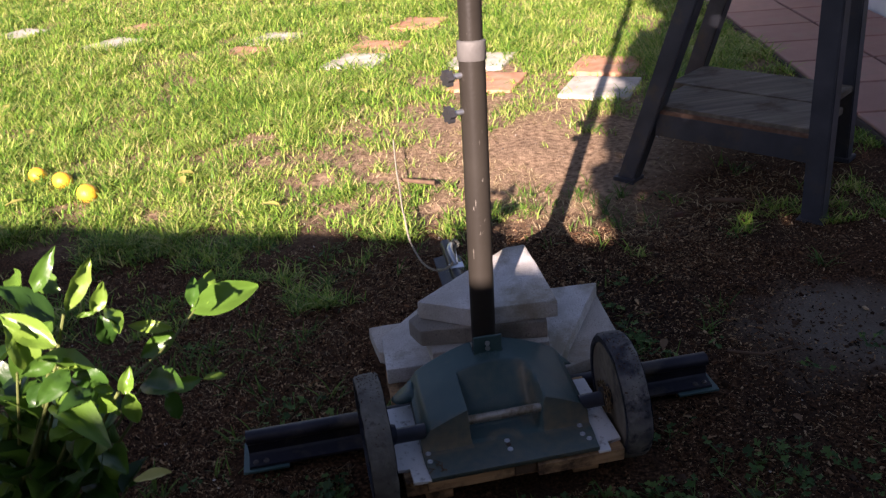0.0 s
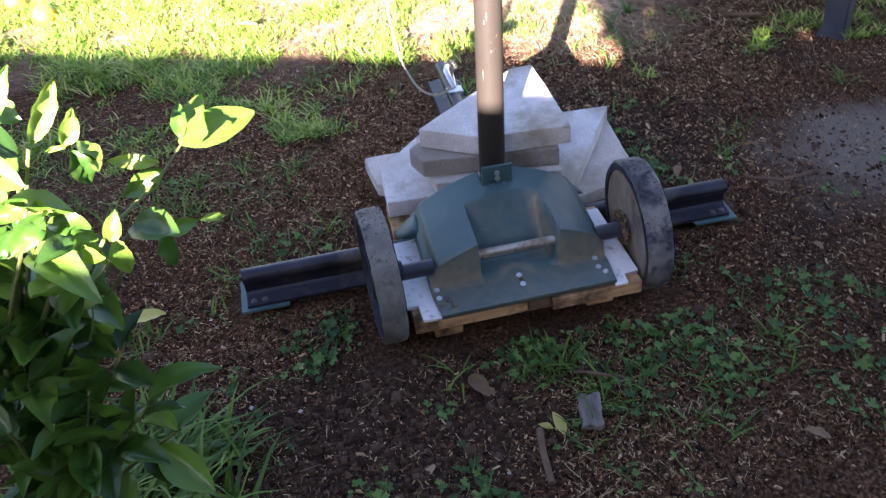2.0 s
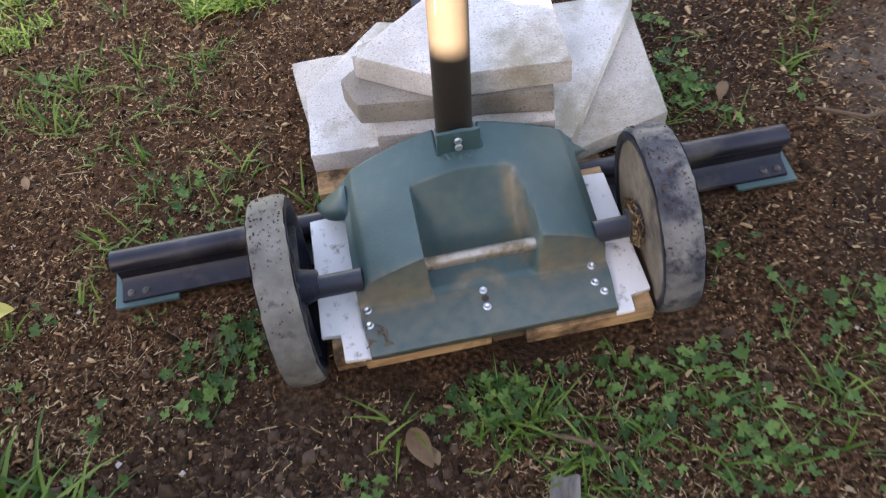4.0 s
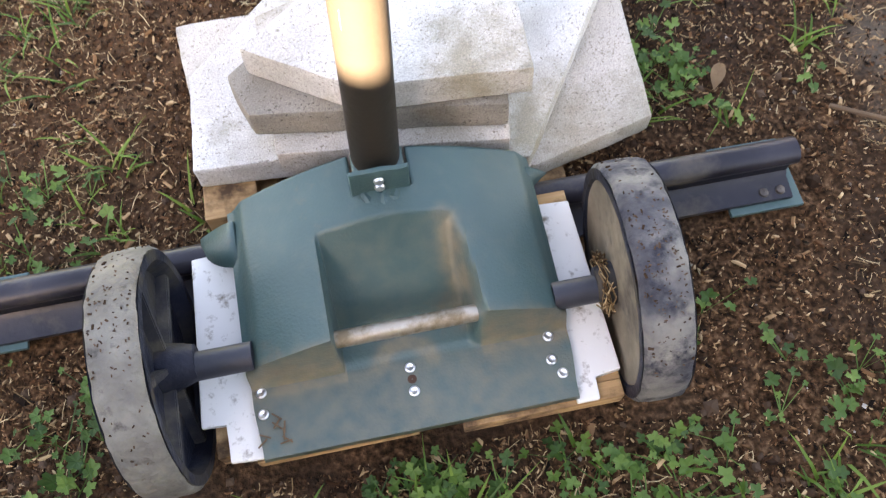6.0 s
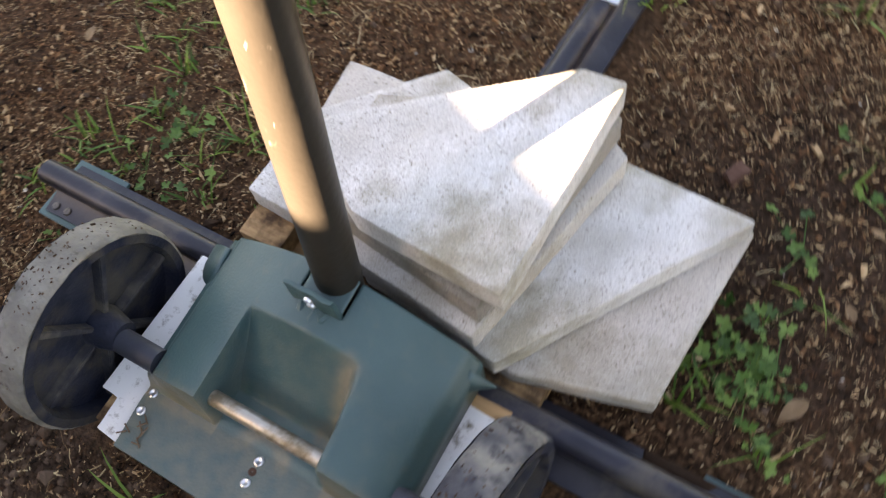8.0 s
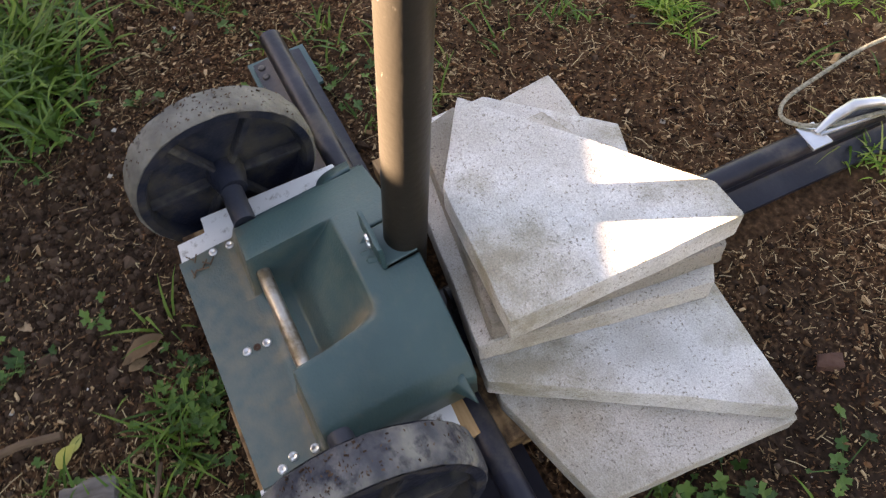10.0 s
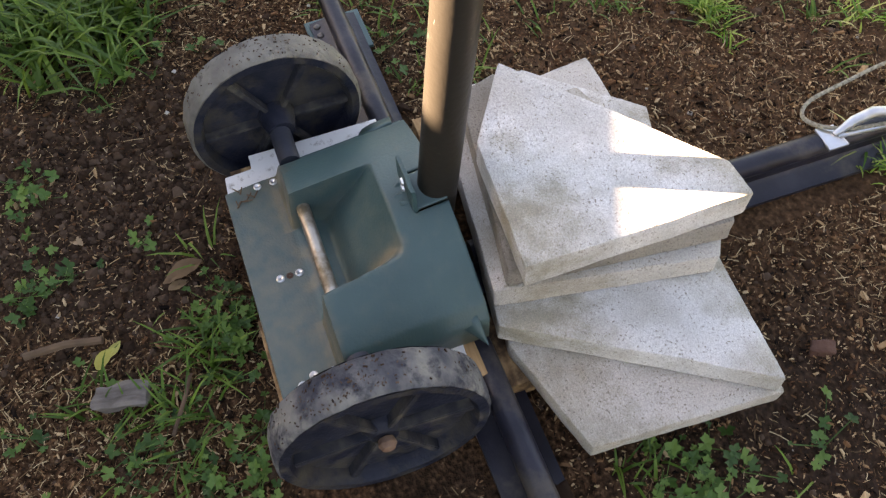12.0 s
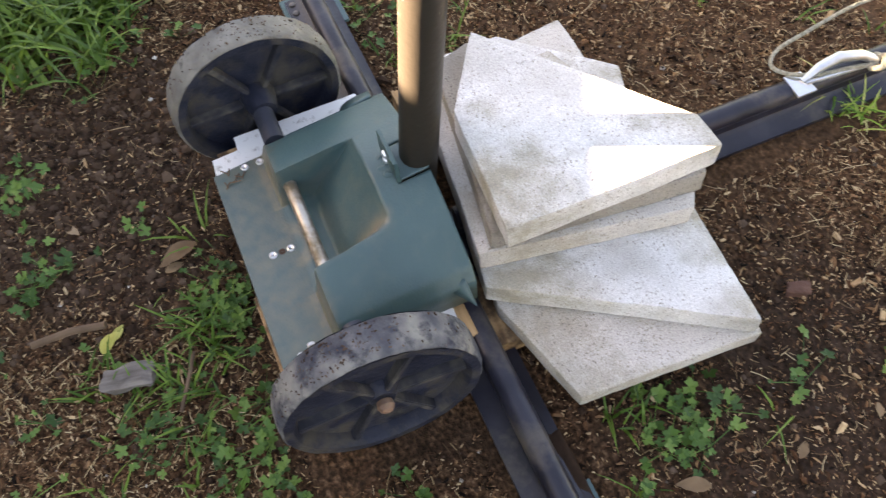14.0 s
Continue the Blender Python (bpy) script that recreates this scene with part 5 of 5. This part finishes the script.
def tufts():
    verts, faces = [], []
    spots = []
    for k in range(330):
        x, y = rng.uniform(-0.95, 1.15), rng.uniform(-0.7, 0.85)
        spots.append((x, y, 1.0))
    spots += [(-0.62 + rng.normal() * 0.14, -0.15 + rng.normal() * 0.14, 1.3) for _ in range(60)]
    spots += [(-0.30 + rng.normal() * 0.10, -0.36 + rng.normal() * 0.10, 1.0) for _ in range(30)]
    spots += [(rng.uniform(-0.95, 1.2), 0.74 + rng.normal() * 0.12, 1.1) for _ in range(130)]
    spots += [(-0.53 + rng.normal() * 0.065, -0.32 + rng.normal() * 0.06, 2.3) for _ in range(110)]
    spots += [(-0.40 + rng.normal() * 0.12, 0.02 + rng.normal() * 0.2, 0.8) for _ in range(50)]
    spots += [(0.0 + rng.normal() * 0.05, -0.25 + rng.normal() * 0.022, 2.01) for _ in range(18)]
    spots += [(0.10 + rng.normal() * 0.14, -0.30 + rng.normal() * 0.06, 0.9) for _ in range(40)]
    spots += [(-0.52 + rng.normal() * 0.12, 0.24 + rng.normal() * 0.14, 1.0) for _ in range(70)]
    for x, y, s in spots:
        if not clear(x, y) or s < 2 and rng.random() < bare(x, y) or s < 2 and noise.noise((x * 3.5, y * 3.5, 11)) < -0.08 + 0.25 * (x > 0.35 and y < 0.5):
            continue
        for _ in range(int(rng.integers(3, 11))):
            blade(verts, faces, x + rng.normal() * 0.007, y + rng.normal() * 0.007, swell(x, y) - 0.002, rng.uniform(0.012, 0.044) * (s if s != 2.01 else 1.1), rng.uniform(0.0009, 0.0021) * (1.9 if s > 2.1 else 1.0), rng.uniform(0, 6.283), rng.uniform(0.1, 0.8), rng.uniform(0.2, 1.0))
    scattered("grass_tufts", verts, faces, TUFT, "sparse green grass tufts growing through the mulch", "grass")


def weeds():
    """Low weeds with round, lobed leaves."""
    verts, faces = [], []
    spots = []
    for cx, cy, sx, sy, count in ((0.27, -0.29, 0.10, 0.055, 30), (0.08, -0.32, 0.09, 0.045, 11), (0.05, -0.225, 0.08, 0.012, 10), (0.292, 0.125, 0.018, 0.030, 9), (0.41, 0.13, 0.05, 0.05, 4), (-0.285, -0.11, 0.04, 0.045, 16), (-0.24, -0.405, 0.02, 0.02, 5), (-0.14, -0.415, 0.02, 0.015, 4), (-0.43, -0.24, 0.05, 0.06, 12), (0.48, -0.30, 0.14, 0.10, 20), (-0.34, 0.10, 0.06, 0.06, 6), (0.0, 0.0, 0.6, 0.4, 50)):
        spots += [(cx + rng.normal() * sx, cy + rng.normal() * sy) for _ in range(count)]
    for x, y in spots:
        if not clear(x, y):
            continue
        for _ in range(int(rng.integers(4, 10))):
            cx, cy, r = x + rng.normal() * 0.016, y + rng.normal() * 0.016, rng.uniform(0.003, 0.0095)
            if not clear(cx, cy):
                continue
            z, a = swell(cx, cy) + rng.uniform(0.006, 0.022), rng.uniform(0, 6.283)
            tx, ty = rng.normal() * 0.4, rng.normal() * 0.4
            n = len(verts)
            verts.append((cx, cy, z - r * 0.25))
            for i in range(15):
                f = i / 14 * 5.5 + 0.39
                rr = r * (0.80 + 0.20 * math.cos(f * 5 * 6.283 / 6.283))
                dx, dy = rr * math.cos(f), rr * math.sin(f)
                verts.append((cx + dx * math.cos(a) - dy * math.sin(a), cy + dx * math.sin(a) + dy * math.cos(a), z + tx * dx + ty * dy))
            faces += [(n, n + i, n + i + 1) for i in range(1, 15)]
            m = len(verts)
            verts += [(cx, cy, z - r * 0.25), (cx + 0.0012, cy, z - r * 0.25), (x + 0.0012, y, -0.004), (x, y, -0.004)]
            faces.append((m, m + 1, m + 2, m + 3))
    scattered("low_weeds", verts, faces, CLOVER, "low green weeds with lobed leaves", "weeds")


def thatch():
    """Dead, flattened blades between the green ones."""
    verts, faces = [], []
    for k in range(60000):
        y = 0.55 + 4.5 * rng.random() ** 1.8
        half = 0.9 + 0.62 * y
        x = rng.uniform(-half - 0.1, min(half * 0.62 + 0.4, 1.2))
        if (y - 0.70 + 0.42 * x) / 0.3 < rng.random() or (Vector((x, y, 0)) - WALK_AT).dot(WALK_SIDE) > 0:
            continue
        if noise.noise((x * 3, y * 3, 21)) < -0.15 or x > 0.55 and y < 1.5 and rng.random() < 0.8:
            continue
        blade(verts, faces, x, y, swell(x, y) + 0.001, rng.uniform(0.005, 0.011), rng.uniform(0.0006, 0.0012) * (1 + 0.25 * y), rng.uniform(0, 6.283), rng.uniform(1.0, 3.0), rng.uniform(0.2, 0.8))
    scattered("dry_thatch", verts, faces, THATCH, "dry straw-coloured dead grass lying in the lawn", "dry grass")


chips()
straw()
thatch()
pebbles()
clods()
lawn()
tufts()
weeds()

# ---- tiles of the walk ----
tile_bm = box(-0.146, 0.146, -0.146, 0.146, 0.0, 0.012, 0.003, None, 1)
tile_me = bpy.data.meshes.new("tile")
tile_bm.to_mesh(tile_me)
tile_bm.free()
tile_me.materials.append(TERRA)
for j in range(-7, 17):
    for i in range(2):
        ob = new("tile", tile_me)
        ob.matrix_local = Matrix.Translation((0.152 + 0.305 * i, 0.305 * j, 0.012))
        ob.parent = paving
